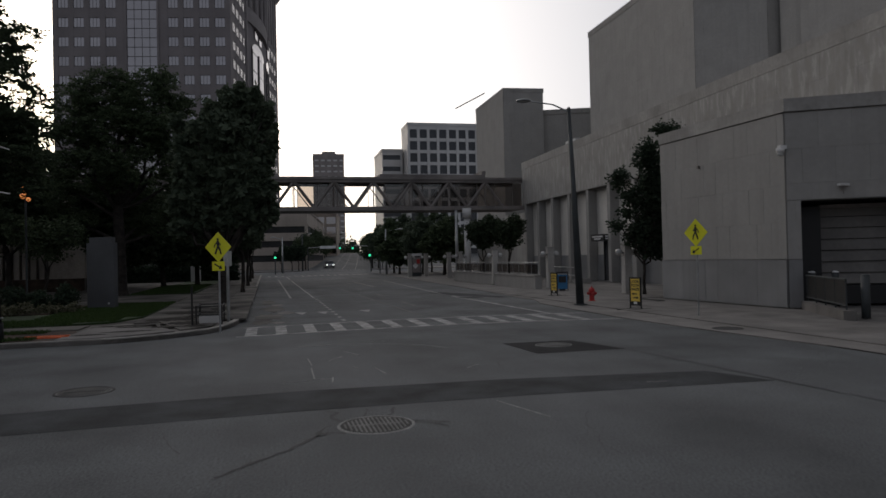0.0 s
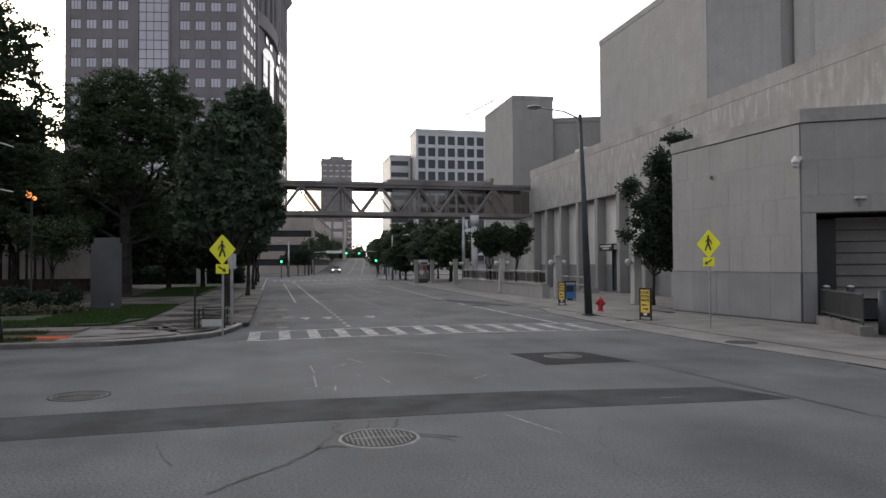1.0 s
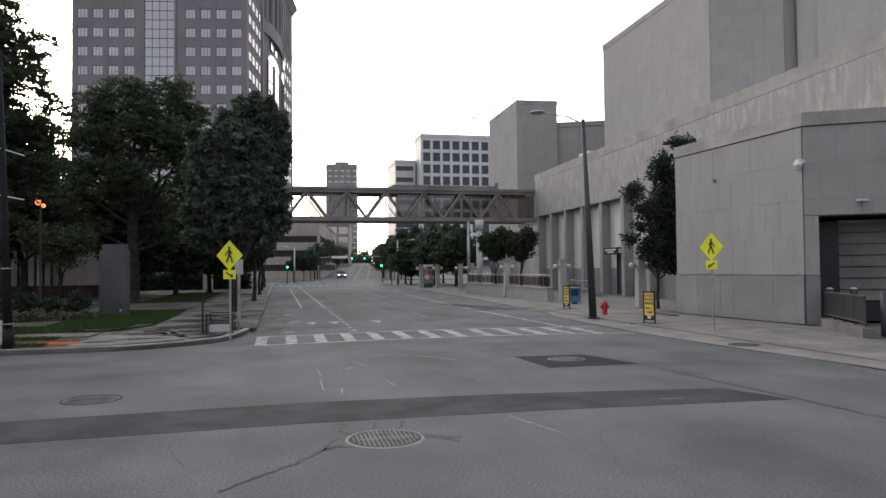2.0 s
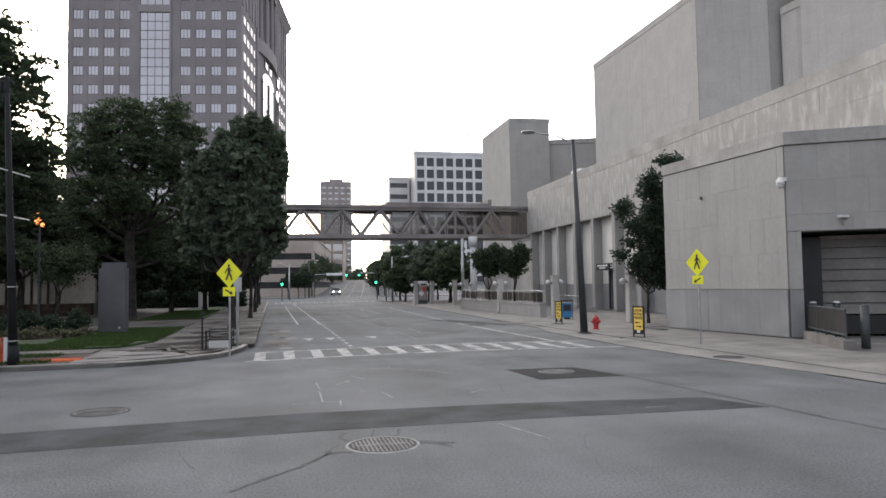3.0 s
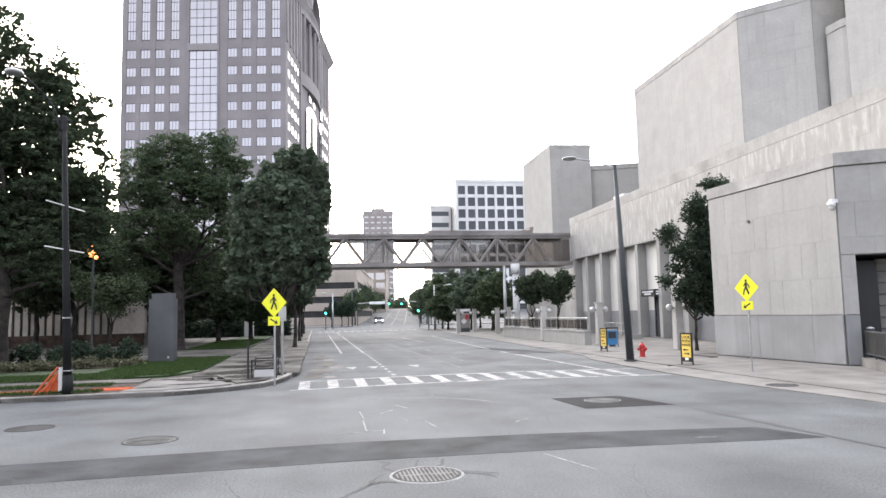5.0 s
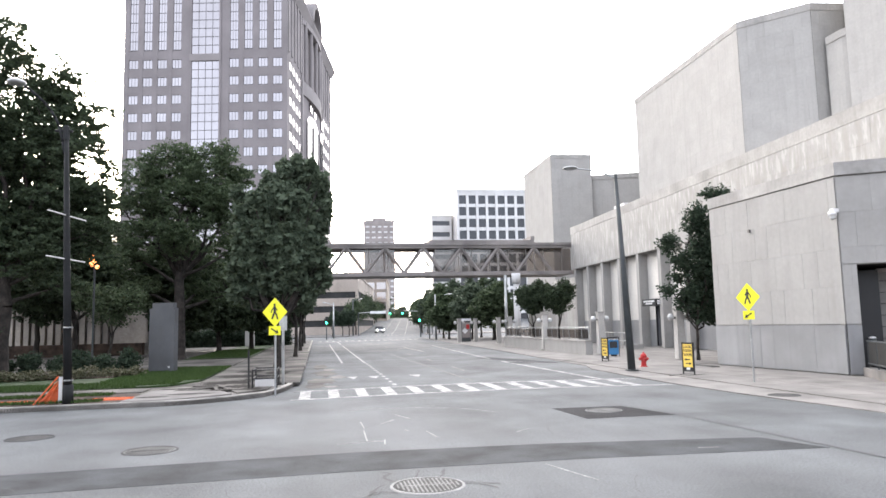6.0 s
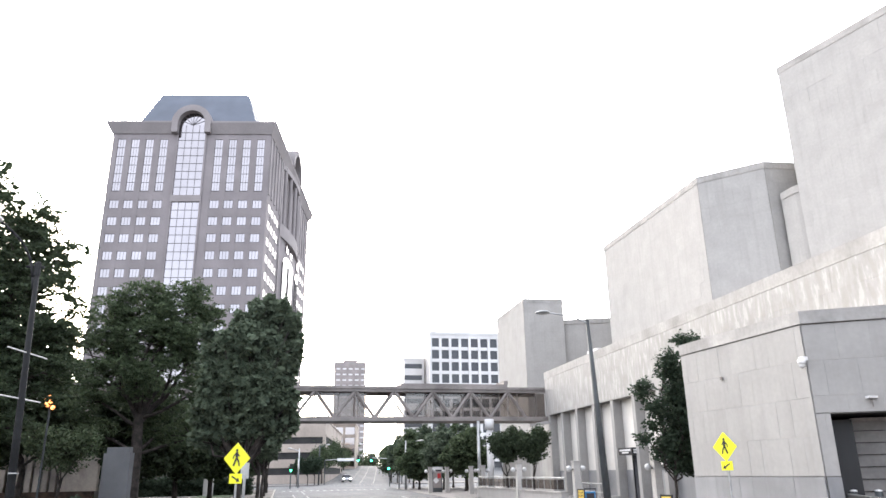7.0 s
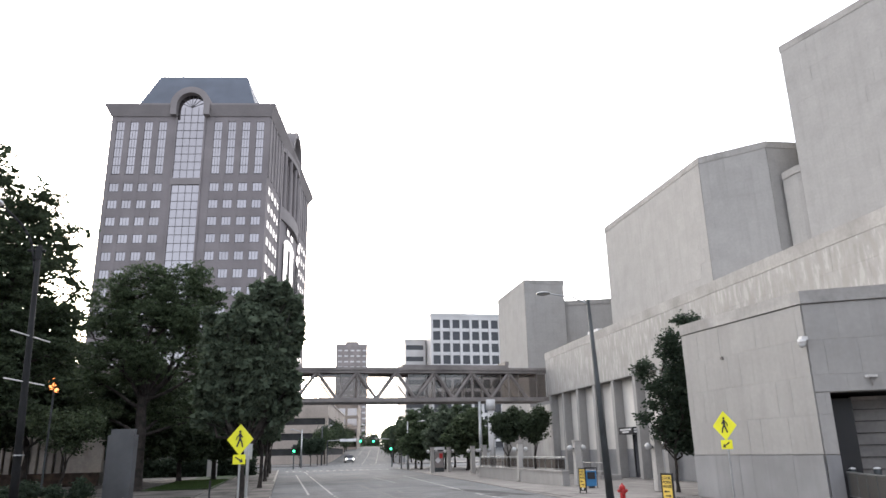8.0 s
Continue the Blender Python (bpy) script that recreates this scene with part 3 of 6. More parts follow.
for a in (16.5, 45.5):
    part("pilaster", box(B(), TW, TW + 0.3, a - 0.5, a + 0.5, 0, 79.6), TOWER_TRIM, tower)
part("bow", prism(B(), [(TW - 0.2, 17.5)] + [(TW + 0.7 * math.sin(math.pi * i / 10), 17.5 + 29 * i / 10) for i in range(1, 10)] + [(TW - 0.2, 46.5)], 0, 60), TOWER, tower, "bowed granite bay on the flank")


def arched_window(y0, y1, z1):
    """A tall round-headed window on the bowed bay, with its bars."""
    bow_x = lambda y: TW + 0.7 * math.sin(math.pi * (y - 17.5) / 29) + 0.12
    r, cy, n = (y1 - y0) / 2, (y0 + y1) / 2, 12
    rim = [(y0, 10.0), (y1, 10.0)] + [(cy + r * math.cos(math.pi * i / n), z1 - 2.6 + 2.6 * math.sin(math.pi * i / n)) for i in range(n + 1)]
    g = B()
    f = [g.verts.new((bow_x(y) + 0.1, y, z)) for y, z in rim]
    k = [g.verts.new((bow_x(y) - 0.6, y, z)) for y, z in rim]
    g.faces.new(f)
    for i in range(len(rim)):
        j = (i + 1) % len(rim)
        g.faces.new((f[i], k[i], k[j], f[j]))
    w = part("arched_window", g, GLASS, tower, "tall round-headed pale window")
    bars = B()
    for y in (y0 + 0.1, cy, y1 - 0.1):
        box(bars, bow_x(y) - 0.2, bow_x(y) + 0.25, y - 0.12, y + 0.12, 10, z1 - 2.4)
    for i in range(1, 11):
        z = 10 + (z1 - 13) * i / 10
        tube(bars, (bow_x(y0) + 0.12, y0, z), (bow_x(y1) + 0.12, y1, z), 0.08, n=4)
    part("mullion", bars, MULLION, w)


for y0, y1 in ((21.0, 34.5), (39.0, 45.0)):
    arched_window(y0, y1, 56.5)
for y in (23.5, 29.0, 40.5):
    part("bay_light", box(B(), TW + 0.2, TW + 0.85, y, y + 2.8, 57.4, 59.6), GLASS, tower, "small square pale window")
big = [(TW - 0.2, 16.5)] + [(TW + 1.6 * math.sin(math.pi * i / 10), 16.5 + 29 * i / 10) for i in range(1, 10)] + [(TW - 0.2, 45.5)]
part("bow_balcony", prism(B(), big, 60, 63.5), TOWER_TRIM, tower)
for y in (20, 25, 31, 37, 42):
    bx = TW + 1.0 * math.sin(math.pi * (y - 17.5) / 27)
    part("bow_column", tube(B(), (bx, y, 63.5), (bx, y, 79.6), 0.5, n=10), TOWER_TRIM, tower)
part("bow_cornice", prism(B(), big, 78.6, 80), TOWER_TRIM, tower)
arch_top(31.0, 82.4, 5.5, 8, -1.6, SIDE, tower)

# ---- skywalk ----
bridge = thing("skywalk", "brown steel truss footbridge roofed and glazed across the street", "footbridge")
SY0, SY1 = 60.0, 63.2
BX0, BX1 = -18.0, 22.6
for y in (SY0, SY1):
    t = B()
    for z, h in ((6.03, 0.34), (8.42, 0.24)):
        prism(t, [(BX0, y - 0.18), (BX1, y - 0.18), (BX1, y + 0.18), (BX0, y + 0.18)], z, z + h)
    part("chord", t, STEEL, bridge, "brown steel chord")
    x = 19.0
    while x > BX0 + 3:
        for dx in (-1.66, 1.66):
            part("diagonal", tube(B(), (x, y, 8.5), (x + dx, y, 6.25), 0.14 if y == SY0 else 0.05, n=6), STEEL, bridge)
        part("upright", tube(B(), (x, y, 8.5), (x, y, 6.25), 0.055 if y == SY0 else 0.03, n=6), STEEL, bridge)
        x -= 3.32
part("deck", box(B(), BX0, BX1, SY0 + 0.2, SY1 - 0.2, 6.06, 6.3), STEEL, bridge)
part("roof", prism(B(), [(BX0, SY0 - 0.3), (BX1, SY0 - 0.3), (BX1, SY1 + 0.3), (BX0, SY1 + 0.3)], 8.66, 8.88), STEEL, bridge, "flat brown steel roof")
part("roof_upstand", box(B(), 9.6, 19.0, SY0 - 0.1, SY1 + 0.1, 8.88, 9.14), STEEL, bridge, "raised roof plant housing")
for x0, x1 in ((2.7, 6.7), (10.1, BX1)):
    part("glazing", box(B(), x0, x1, SY0 + 0.5, SY0 + 0.54, 6.35, 8.42), BRIDGE_GLASS, bridge, "smoked glass side")
    for i in range(int((x1 - x0) / 1.66) + 1):
        part("glazing_bar", box(B(), x0 + 1.66 * i - 0.03, x0 + 1.66 * i + 0.03, SY0 + 0.46, SY0 + 0.56, 6.3, 8.44), STEEL, bridge)
part("roof_flashing", box(B(), 18.7, 19.05, SY0 - 0.12, SY1 + 0.12, 9.14, 9.46), STEEL, bridge, "upturned end of the roof housing")
col = thing("bridge_column", "white concrete column with a wider drum capital", "column", (16.75, 58.2, 0.0))
part("shaft", tube(B(), (0, 0, 0), (0, 0, 5.2), 0.27, n=20), WHITE, col, smooth=True)
part("capital", tube(B(), (0, 0, 5.2), (0, 0, 6.05), 0.38, n=24), WHITE, col, smooth=True)

# ---- far buildings ----
def office(name, label, at, turn, w, d, h, cols, rows, ww, wh, x0, ztop, dx, dz, wall, glass, roof_h=1.0, side=True):
    o = thing(name, label, "building", at, turn)
    part("body", box(B(), 0, w, 0.4, d, 0, h), wall, o)
    xs_ = [x0 + i * dx for i in range(cols)]
    zs_ = [ztop - k * dz for k in range(rows)]
    last_ = 0.0
    for x in xs_ + [w]:
        part("pier", box(B(), last_, x, 0, 0.4, 0, h), wall, o)
        last_ = x + ww
        if x >= w:
            break
    zl = h
    for z in zs_ + [0]:
        if zl - z > 0.02:
            part("band", box(B(), 0.02, w - 0.02, 0.08, 0.42, z, zl), wall, o)
        zl = z - wh
    for x in xs_:
        for z in zs_:
            part("window", box(B(), x, x + ww, 0.3, 0.38, z - wh, z), glass, o)
    part("parapet", box(B(), -0.15, w + 0.15, -0.15, d, h, h + roof_h), wall, o)
    return o


office("white_office_block", "white precast office block with square dark windows", (46.4, 230, 0), -1.0, 38, 12, 46.2, 11, 11, 2.45, 2.9, 0.75, 44.9, 3.36, 4.0, WHITE, DARK_GLASS, 0.9)
office("banded_office_block", "white office block with dark strip windows", (39.0, 238, 0), -1.0, 7.0, 20, 38.6, 1, 9, 6.0, 1.6, 0.3, 37.3, 6, 3.9, WHITE, DARK_GLASS, 0.8)
office("apartment_tower", "tall brown apartment tower with pale balconies", (33.0, 500, 0), -3, 21.5, 20, 74, 5, 18, 2.6, 1.1, 1.2, 72.5, 4.3, 3.9, BROWN, WHITE, 2.5)
pent = thing("roof_plant", "stepped brown rooftop plant room", "building", (39.5, 503, 76.5), -3)
part("room", box(B(), 0, 9.5, 0, 9, 0, 2.2), BROWN, pent)
# decks are closed: flat near-black panels paint the shade of open ones
garage = office("parking_garage", "beige concrete parking garage with dark open decks", (-14, 148.9, 0.1), -7.6, 22.4, 60, 12.0, 1, 3, 21.4, 1.3, 0.5, 8.8, 22, 2.9, BEIGE, SHADE_BLACK, 0.3)
for z in (8.9, 6.0, 3.1):
    part("deck_opening", box(B(), 22.38, 22.44, 2.0, 56.0, z - 1.4, z), SHADE_BLACK, garage, "near-black sheet for the shade inside an open deck")
    part("deck_edge", box(B(), 22.4, 22.6, 0.0, 60.0, z, z + 0.35), BEIGE, garage)
office("glass_office", "blue-grey glazed office behind the garage", (8.0, 238, 0), -7.6, 15, 30, 17.0, 4, 5, 3.0, 2.3, 0.6, 16.2, 3.7, 3.3, BEIGE, GLASS, 0.6)

# ---- trees ----
def limb(bm, p, q, r0, r1, rnd, n=7, bend=0.12, steps=4):
    """A tapered limb with a slight wander."""
    p, q = Vector(p), Vector(q)
    length = (q - p).length
    pts = [p]
    for i in range(1, steps):
        pts.append(p.lerp(q, i / steps) + Vector((rnd.uniform(-1, 1), rnd.uniform(-1, 1), rnd.uniform(-0.4, 0.6))) * length * bend * 0.5)
    pts.append(q)
    for i in range(steps):
        tube(bm, pts[i], pts[i + 1], r0 + (r1 - r0) * i / steps, r0 + (r1 - r0) * (i + 1) / steps, n, caps=False)
    return pts


def leaves_mesh(name, centres, spread, count, size, mat, seed, flat=0.75, droop=0.0, spray=0.0):
    """Many small leaves round cluster centres, each a folded pair of triangles."""
    rng = np.random.default_rng(seed)
    C = np.asarray(centres, float)
    k = len(C) * count
    P = np.repeat(C, count, 0)
    if spray:                                       # leaflets strung along a nearly level twig
        ang = rng.uniform(0, 2 * np.pi, len(C))
        twig = np.stack([np.cos(ang), np.sin(ang), rng.normal(0, 0.22, len(C)) - 0.1], 1)
        P = P + np.repeat(twig, count, 0) * (rng.uniform(-1, 1, (k, 1)) * spray) + rng.normal(0, 1, (k, 3)) * np.array([spread, spread, spread * flat])
    else:
        P = P + rng.normal(0, 1, (k, 3)) * np.array([spread, spread, spread * flat])
    a = rng.normal(0, 1, (k, 3))
    a[:, 2] *= 0.55
    a[:, 2] -= droop
    a /= np.linalg.norm(a, axis=1)[:, None]
    b = np.cross(a, rng.normal(0, 1, (k, 3)))
    b /= np.linalg.norm(b, axis=1)[:, None]
    s = size * rng.uniform(0.6, 1.35, (k, 1))
    verts = np.stack([P - a * s * 0.6, P + b * s * 0.32, P + a * s * 0.6, P - b * s * 0.32], 1).reshape(-1, 3)
    me = bpy.data.meshes.new(name)
    me.from_pydata(verts.tolist(), [], np.arange(4 * k).reshape(-1, 4).tolist())
    me.materials.append(mat)
    return me


def tree(name, label, at, trunk_h, trunk_r, lobes, clusters, count, size, spread, mat, seed, lean=(0, 0), group="", shell=0.55, gaps=0.0, flat=0.75, droop=0.0, limbs=True, spray=0.0, stout=0.55):
    """Trunk, limbs and a crown of leaves. lobes: (x, y, z, rx, ry, rz) about the foot of the trunk."""
    rnd = random.Random(seed)
    o = thing(name, label, "tree", at, group=group)
    wood = B()
    top = Vector((lean[0], lean[1], trunk_h))
    tube(wood, (0, 0, -0.1), (0, 0, 0.25), trunk_r * 1.45, trunk_r * 1.05, 9, caps=False)
    limb(wood, (0, 0, 0.2), top, trunk_r, trunk_r * 0.72, rnd, 9, 0.05)
    vol = [l[3] * l[4] * l[5] for l in lobes]
    centres = []
    for l, v in zip(lobes, vol):
        c, r = Vector(l[:3]), Vector(l[3:])
        if limbs:
            fork = limb(wood, top * min(rnd.uniform(0.75, 1.0), max(0.35, 0.72 * c.z / trunk_h)), c, trunk_r * stout, trunk_r * stout * 0.3, rnd, 7, 0.2)
        k = max(9, round(clusters * v / sum(vol)))
        made = 0
        while made < k:
            d = Vector((rnd.gauss(0, 1), rnd.gauss(0, 1), rnd.gauss(0, 1))).normalized()
            rad = (rnd.random() ** shell)
            q = c + Vector((d.x * r.x, d.y * r.y, d.z * r.z)) * rad
            if gaps and noise.noise(q * 0.85 + Vector((seed, 0, 0))) < gaps - 0.5:
                if rnd.random() < 0.85:
                    continue
            centres.append(q)
            made += 1
            if limbs and rnd.random() < 130 / clusters:
                s = fork[-2].lerp(c, rnd.random())
                limb(wood, s, q, trunk_r * 0.16, 0.012, rnd, 5, 0.18, 3)
    part("trunk", wood, BARK, o, "dark rough bark trunk and limbs", smooth=True)
    crown = new("crown", leaves_mesh("crown", [tuple(c) for c in centres], spread, count, size, mat, seed, flat, droop, spray))
    crown.parent = o
    return o


tree("locust_tree", "tall honey locust with a broad airy dark crown", (-8.2, 45, 0.12), 6.0, 0.36,
     [(0.4, 0, 10.2, 2.6, 2.4, 2.8), (-2.0, 0.4, 8.6, 2.0, 2.2, 2.3), (2.4, -0.3, 9.2, 1.9, 2.2, 2.3), (-2.0, 0, 11.3, 1.3, 1.6, 1.1), (1.9, 0.3, 11.7, 1.7, 1.6, 1.2), (4.2, 0, 9.6, 0.9, 1.0, 0.7), (-3.6, 0, 9.6, 0.8, 1.0, 0.6),
      (3.6, 0.2, 7.0, 1.5, 1.9, 2.0), (-2.9, -0.2, 6.2, 1.4, 1.9, 1.4), (0.2, 2.0, 6.6, 2.4, 1.6, 1.5), (-0.3, 0.1, 12.6, 1.5, 1.4, 0.9), (2.0, 0.1, 12.6, 1.5, 1.4, 0.9), (-2.2, 0.0, 11.8, 1.3, 1.2, 0.9), (3.5, 0.2, 11.5, 1.2, 1.2, 0.95), (-3.3, 0.1, 10.0, 1.3, 1.2, 1.0), (-3.2, 0, 8.0, 1.3, 1.2, 0.9), (0.0, -1.6, 7.2, 2.6, 1.0, 1.5), (-2.6, 0.3, 4.3, 1.4, 1.5, 0.8), (3.2, 0.5, 4.2, 1.6, 1.6, 1.2), (1.0, 1.8, 4.4, 2.0, 1.6, 1.0)],
     2600, 44, 0.13, 0.085, LEAF_MID, 11, gaps=0.56, flat=0.6, group="trees on the lawn", spray=0.5, stout=0.34)
shoot_rnd = random.Random(91)
ASH_SHOOTS = []
for k in range(62):                                  # upright shoots that fray the outline
    sx, sz = shoot_rnd.uniform(-1.7, 1.9), shoot_rnd.uniform(0.0, 1.0)
    edge_z = 8.9 - 0.55 * (sx - 0.7) ** 2 if sz > 0.45 else shoot_rnd.uniform(3.4, 8.4)
    edge_x = sx if sz > 0.45 else (1.95 if shoot_rnd.random() < 0.7 else -1.75) + shoot_rnd.uniform(-0.25, 0.2)
    ASH_SHOOTS.append((edge_x, shoot_rnd.uniform(-0.7, 0.7), edge_z + shoot_rnd.uniform(-0.3, 0.35), 0.14, 0.14, shoot_rnd.uniform(0.35, 0.75)))
tree("ash_tree", "young street tree with a dense upright grey-green crown", (-1.75, 32.6, 0.1), 2.2, 0.17,
     [(0.1, 0, 5.2, 1.6, 1.5, 2.1), (0.2, 0, 7.3, 1.2, 1.2, 1.3), (-0.9, 0, 4.4, 1.2, 1.2, 1.5), (1.2, 0, 4.8, 0.9, 1.0, 1.5), (1.2, 0, 6.7, 0.8, 0.9, 1.2), (1.2, 0, 7.7, 0.55, 0.7, 0.7), (0.3, 0, 8.2, 0.5, 0.5, 0.5), (0.9, 0, 8.4, 0.35, 0.4, 0.4),
      (-0.8, 0, 7.0, 0.7, 0.8, 0.9), (-1.2, 0.1, 3.6, 0.9, 1.0, 0.7), (1.4, 0, 3.6, 0.7, 0.8, 0.5), (-1.1, 0, 5.8, 0.7, 0.8, 1.0)] + ASH_SHOOTS,
     3600, 38, 0.26, 0.052, LEAF_GREY, 12, gaps=0.5, flat=1.5, droop=0.3, group="street trees", shell=0.6, spray=0.24, stout=0.4)
tree("locust_tree", "large honey locust with feathery dark foliage beside the corner", (-12.0, 30, 0.12), 5.5, 0.3,
     [(-1.0, 0, 9.6, 2.6, 2.4, 2.4), (1.7, 0, 9.2, 2.0, 2.0, 1.7), (2.2, 0.2, 6.9, 1.8, 2.0, 1.5), (-3.6, 0, 9.4, 2.4, 2.2, 2.6), (-1.6, 0, 12.0, 2.0, 1.9, 1.3), (1.0, 0.2, 11.9, 1.8, 1.6, 1.2), (1.0, -0.2, 5.0, 2.0, 2.0, 1.4),
      (-2.2, 0, 5.6, 2.6, 2.4, 2.2), (-5.0, 0, 7.0, 2.2, 2.2, 2.8), (2.3, 0, 3.8, 0.9, 1.2, 0.6), (2.7, 0.1, 10.6, 1.1, 1.1, 1.0), (-0.9, 0, 13.5, 1.7, 1.7, 1.2), (-3.4, 0, 14.2, 2.2, 1.9, 1.3), (-2.0, 0.3, 7.4, 2.6, 2.4, 2.0), (0.6, 0.6, 7.3, 2.0, 1.8, 1.7), (-5.6, 0, 11.5, 2.2, 2.0, 2.4), (-4.4, 0, 3.6, 2.2, 2.0, 1.4), (3.4, 0.2, 8.0, 0.7, 0.9, 0.8), (3.1, 0.3, 5.9, 1.1, 1.1, 0.8), (3.2, 0.2, 7.0, 1.0, 0.9, 0.7), (2.8, 0.2, 5.0, 1.1, 1.0, 0.6)],
     7000, 44, 0.12, 0.075, LEAF_DARK, 13, gaps=0.47, flat=0.6, group="trees on the lawn", spray=0.42, stout=0.34)
tree("crab_apple", "small leaning ornamental tree in the planting bed", (-10.9, 40, 0.12), 1.6, 0.08,
     [(0.2, 0, 3.0, 1.4, 1.3, 0.9), (-0.9, 0, 3.6, 1.1, 1.0, 0.7), (1.0, 0, 3.4, 1.0, 1.0, 0.8)], 360, 14, 0.15, 0.17, LEAF_MID, 14, lean=(0.25, 0), group="trees on the lawn")
tree("shrub_tree", "low clipped tree beside the planting bed", (-12.9, 28.5, 0.12), 0.9, 0.09,
     [(0, 0, 1.6, 1.1, 1.0, 0.5), (0.6, 0, 1.9, 0.7, 0.7, 0.4), (-0.7, 0, 1.4, 0.7, 0.7, 0.4)], 70, 50, 0.09, 0.18, LEAF_DARK, 15, group="trees on the lawn")
for k, (x, y, h) in enumerate(((-1.3, 43.5, 7.2), (-1.3, 55.5, 7.4), (-1.4, 67, 7.6), (-1.4, 79, 7.6))):
    s = h / 7.4
    tree("street_tree", "slim street tree beside the kerb", (x, y, 0.1), 2.4, 0.12,
         [(-0.4, 0, 4.6 * s, 1.7, 1.6, 1.9 * s), (-0.5, 0, 6.3 * s, 1.2, 1.2, 1.2 * s), (-1.3, 0, 4.2 * s, 1.2, 1.2, 1.2)], 650, 40, 0.24, 0.11, LEAF_GREY, 20 + k, group="street trees")
for k, (x, y, h) in enumerate(((-5.5, 62, 8.5), (-11.5, 60, 9.5), (-15.0, 48, 9.0), (-19.0, 44, 10.0), (-5.0, 78, 9), (-10, 80, 10), (-22, 34, 9.5), (-19.5, 29, 8.0), (-9.5, 52, 9.0), (-25, 46, 11), (-4.5, 92, 9), (-9, 95, 10), (-14, 88, 10), (-19, 80, 10), (-14.5, 66, 9), (-19, 53, 13), (-12.5, 59, 9.0), (-24, 38, 12), (-18.4, 61, 13.0), (-7.6, 58, 8.0))):
    tree("park_tree", "dark leafy tree in the planted forecourt", (x, y, 0.1), 2.6, 0.2,
         [(0, 0, h * 0.66, 2.6, 2.4, h * 0.27), (1.4, 0, h * 0.52, 1.8, 1.8, h * 0.2), (-1.6, 0, h * 0.55, 1.8, 1.8, h * 0.2)] + ([(0.3, 0, h * 0.33, 2.3, 2.1, h * 0.15)] if y > 50 else []), 1300, 22, 0.28, 0.18, LEAF_DARK, 40 + k, group="trees on the lawn")
tree("pear_tree", "narrow dark street tree against the annex corner", (16.56, 29.0, 0.06), 1.7, 0.07,
     [(0.7, 0.2, 3.7, 1.0, 0.7, 1.7), (-1.1, 0, 5.15, 0.45, 0.5, 0.5), (0.5, 0.3, 6.3, 0.7, 0.6, 0.75), (-0.5, 0, 4.4, 0.6, 0.5, 0.5), (-0.2, 0, 2.7, 0.8, 0.7, 0.65), (1.55, 0.4, 7.5, 0.7, 0.5, 0.35), (0.7, 0.1, 2.4, 0.8, 0.5, 0.7), (-1.25, 0, 3.1, 0.4, 0.4, 0.35), (0.9, 0.2, 5.2, 0.8, 0.6, 0.9), (-0.75, 0.1, 3.7, 0.4, 0.4, 0.35), (0.9, 0.1, 2.1, 0.9, 0.6, 0.6), (0.2, 0.0, 1.95, 0.6, 0.5, 0.4), (1.3, 0.2, 3.0, 0.7, 0.6, 1.0)],
     1150, 22, 0.13, 0.11, LEAF_BLACK, 60, shell=0.5, group="street trees")
for k, (x, y, h) in enumerate(((15.6, 50.0, 5.2), (17.2, 49.0, 5.1))):
    tree("plaza_tree", "small leafy tree in the walled planter", (x, y, 0.3), 1.4, 0.08,
         [(0, 0, h * 0.62, 1.0, 0.9, h * 0.2), (0.6, 0, h * 0.75, 0.7, 0.7, h * 0.14), (-0.6, 0, h * 0.66, 0.7, 0.7, h * 0.16)], 420, 26, 0.16, 0.13, LEAF_DARK, 62 + k, group="plaza trees")
for k, (x, y, h) in enumerate(((15.6, 84, 5.2), (17.6, 80, 6.0), (19.8, 78, 6.2), (18.4, 92, 7.5), (21, 90, 7.6), (16.2, 97, 7.2), (16.0, 90, 6.6), (19.0, 86, 7.2), (18.6, 74, 6.0), (21.2, 82, 7.0), (20.5, 132, 8), (23, 134, 8.5), (25.5, 137, 9))):
    tree("grove_tree", "leafy tree in the grove beyond the footbridge", (x, y, 0.1), 1.8, 0.13,
         [(0, 0, h * 0.64, 1.7, 1.7, h * 0.28), (1.3 - 0.2 * (k % 3), 0, h * 0.5, 1.4, 1.3, h * 0.24), (-1.2, 0, h * (0.5 + 0.05 * (k % 4)), 1.4, 1.3, h * 0.24), (0.5 * (k % 3) - 0.5, 0, h * 0.92, 0.8, 0.8, h * 0.12), (0.2, 0, h * 0.34, 1.6, 1.4, h * 0.14)], 620, 34, 0.3, 0.17, LEAF_GREY if k % 2 else LEAF_MID, 70 + k, gaps=0.48, group="grove")
for k in range(14):
    y = 142 + k * 12
    x = 7.0 + (y - 134) * 0.131
    for side, dx in (("a", -0.5), ("b", 12.8)):
        h = 5.2 + (k * 7 % 5) * 0.5 + (2.6 if k < 4 and side == "a" else 0.0)
        tree("avenue_tree", "distant street tree on the climbing avenue", (x + dx, y, hill(0, y)), 2.0, 0.14,
             [(0, 0, h * 0.62, 2.0, 2.2, h * 0.28), (0.3, 1.0, h * 0.7, 1.5, 1.5, h * 0.22)], 70, 40, 0.3, 0.6, LEAF_MID if (k + (side == "a")) % 2 else LEAF_DARK, 100 + 2 * k + (side == "a"), group="avenue trees")
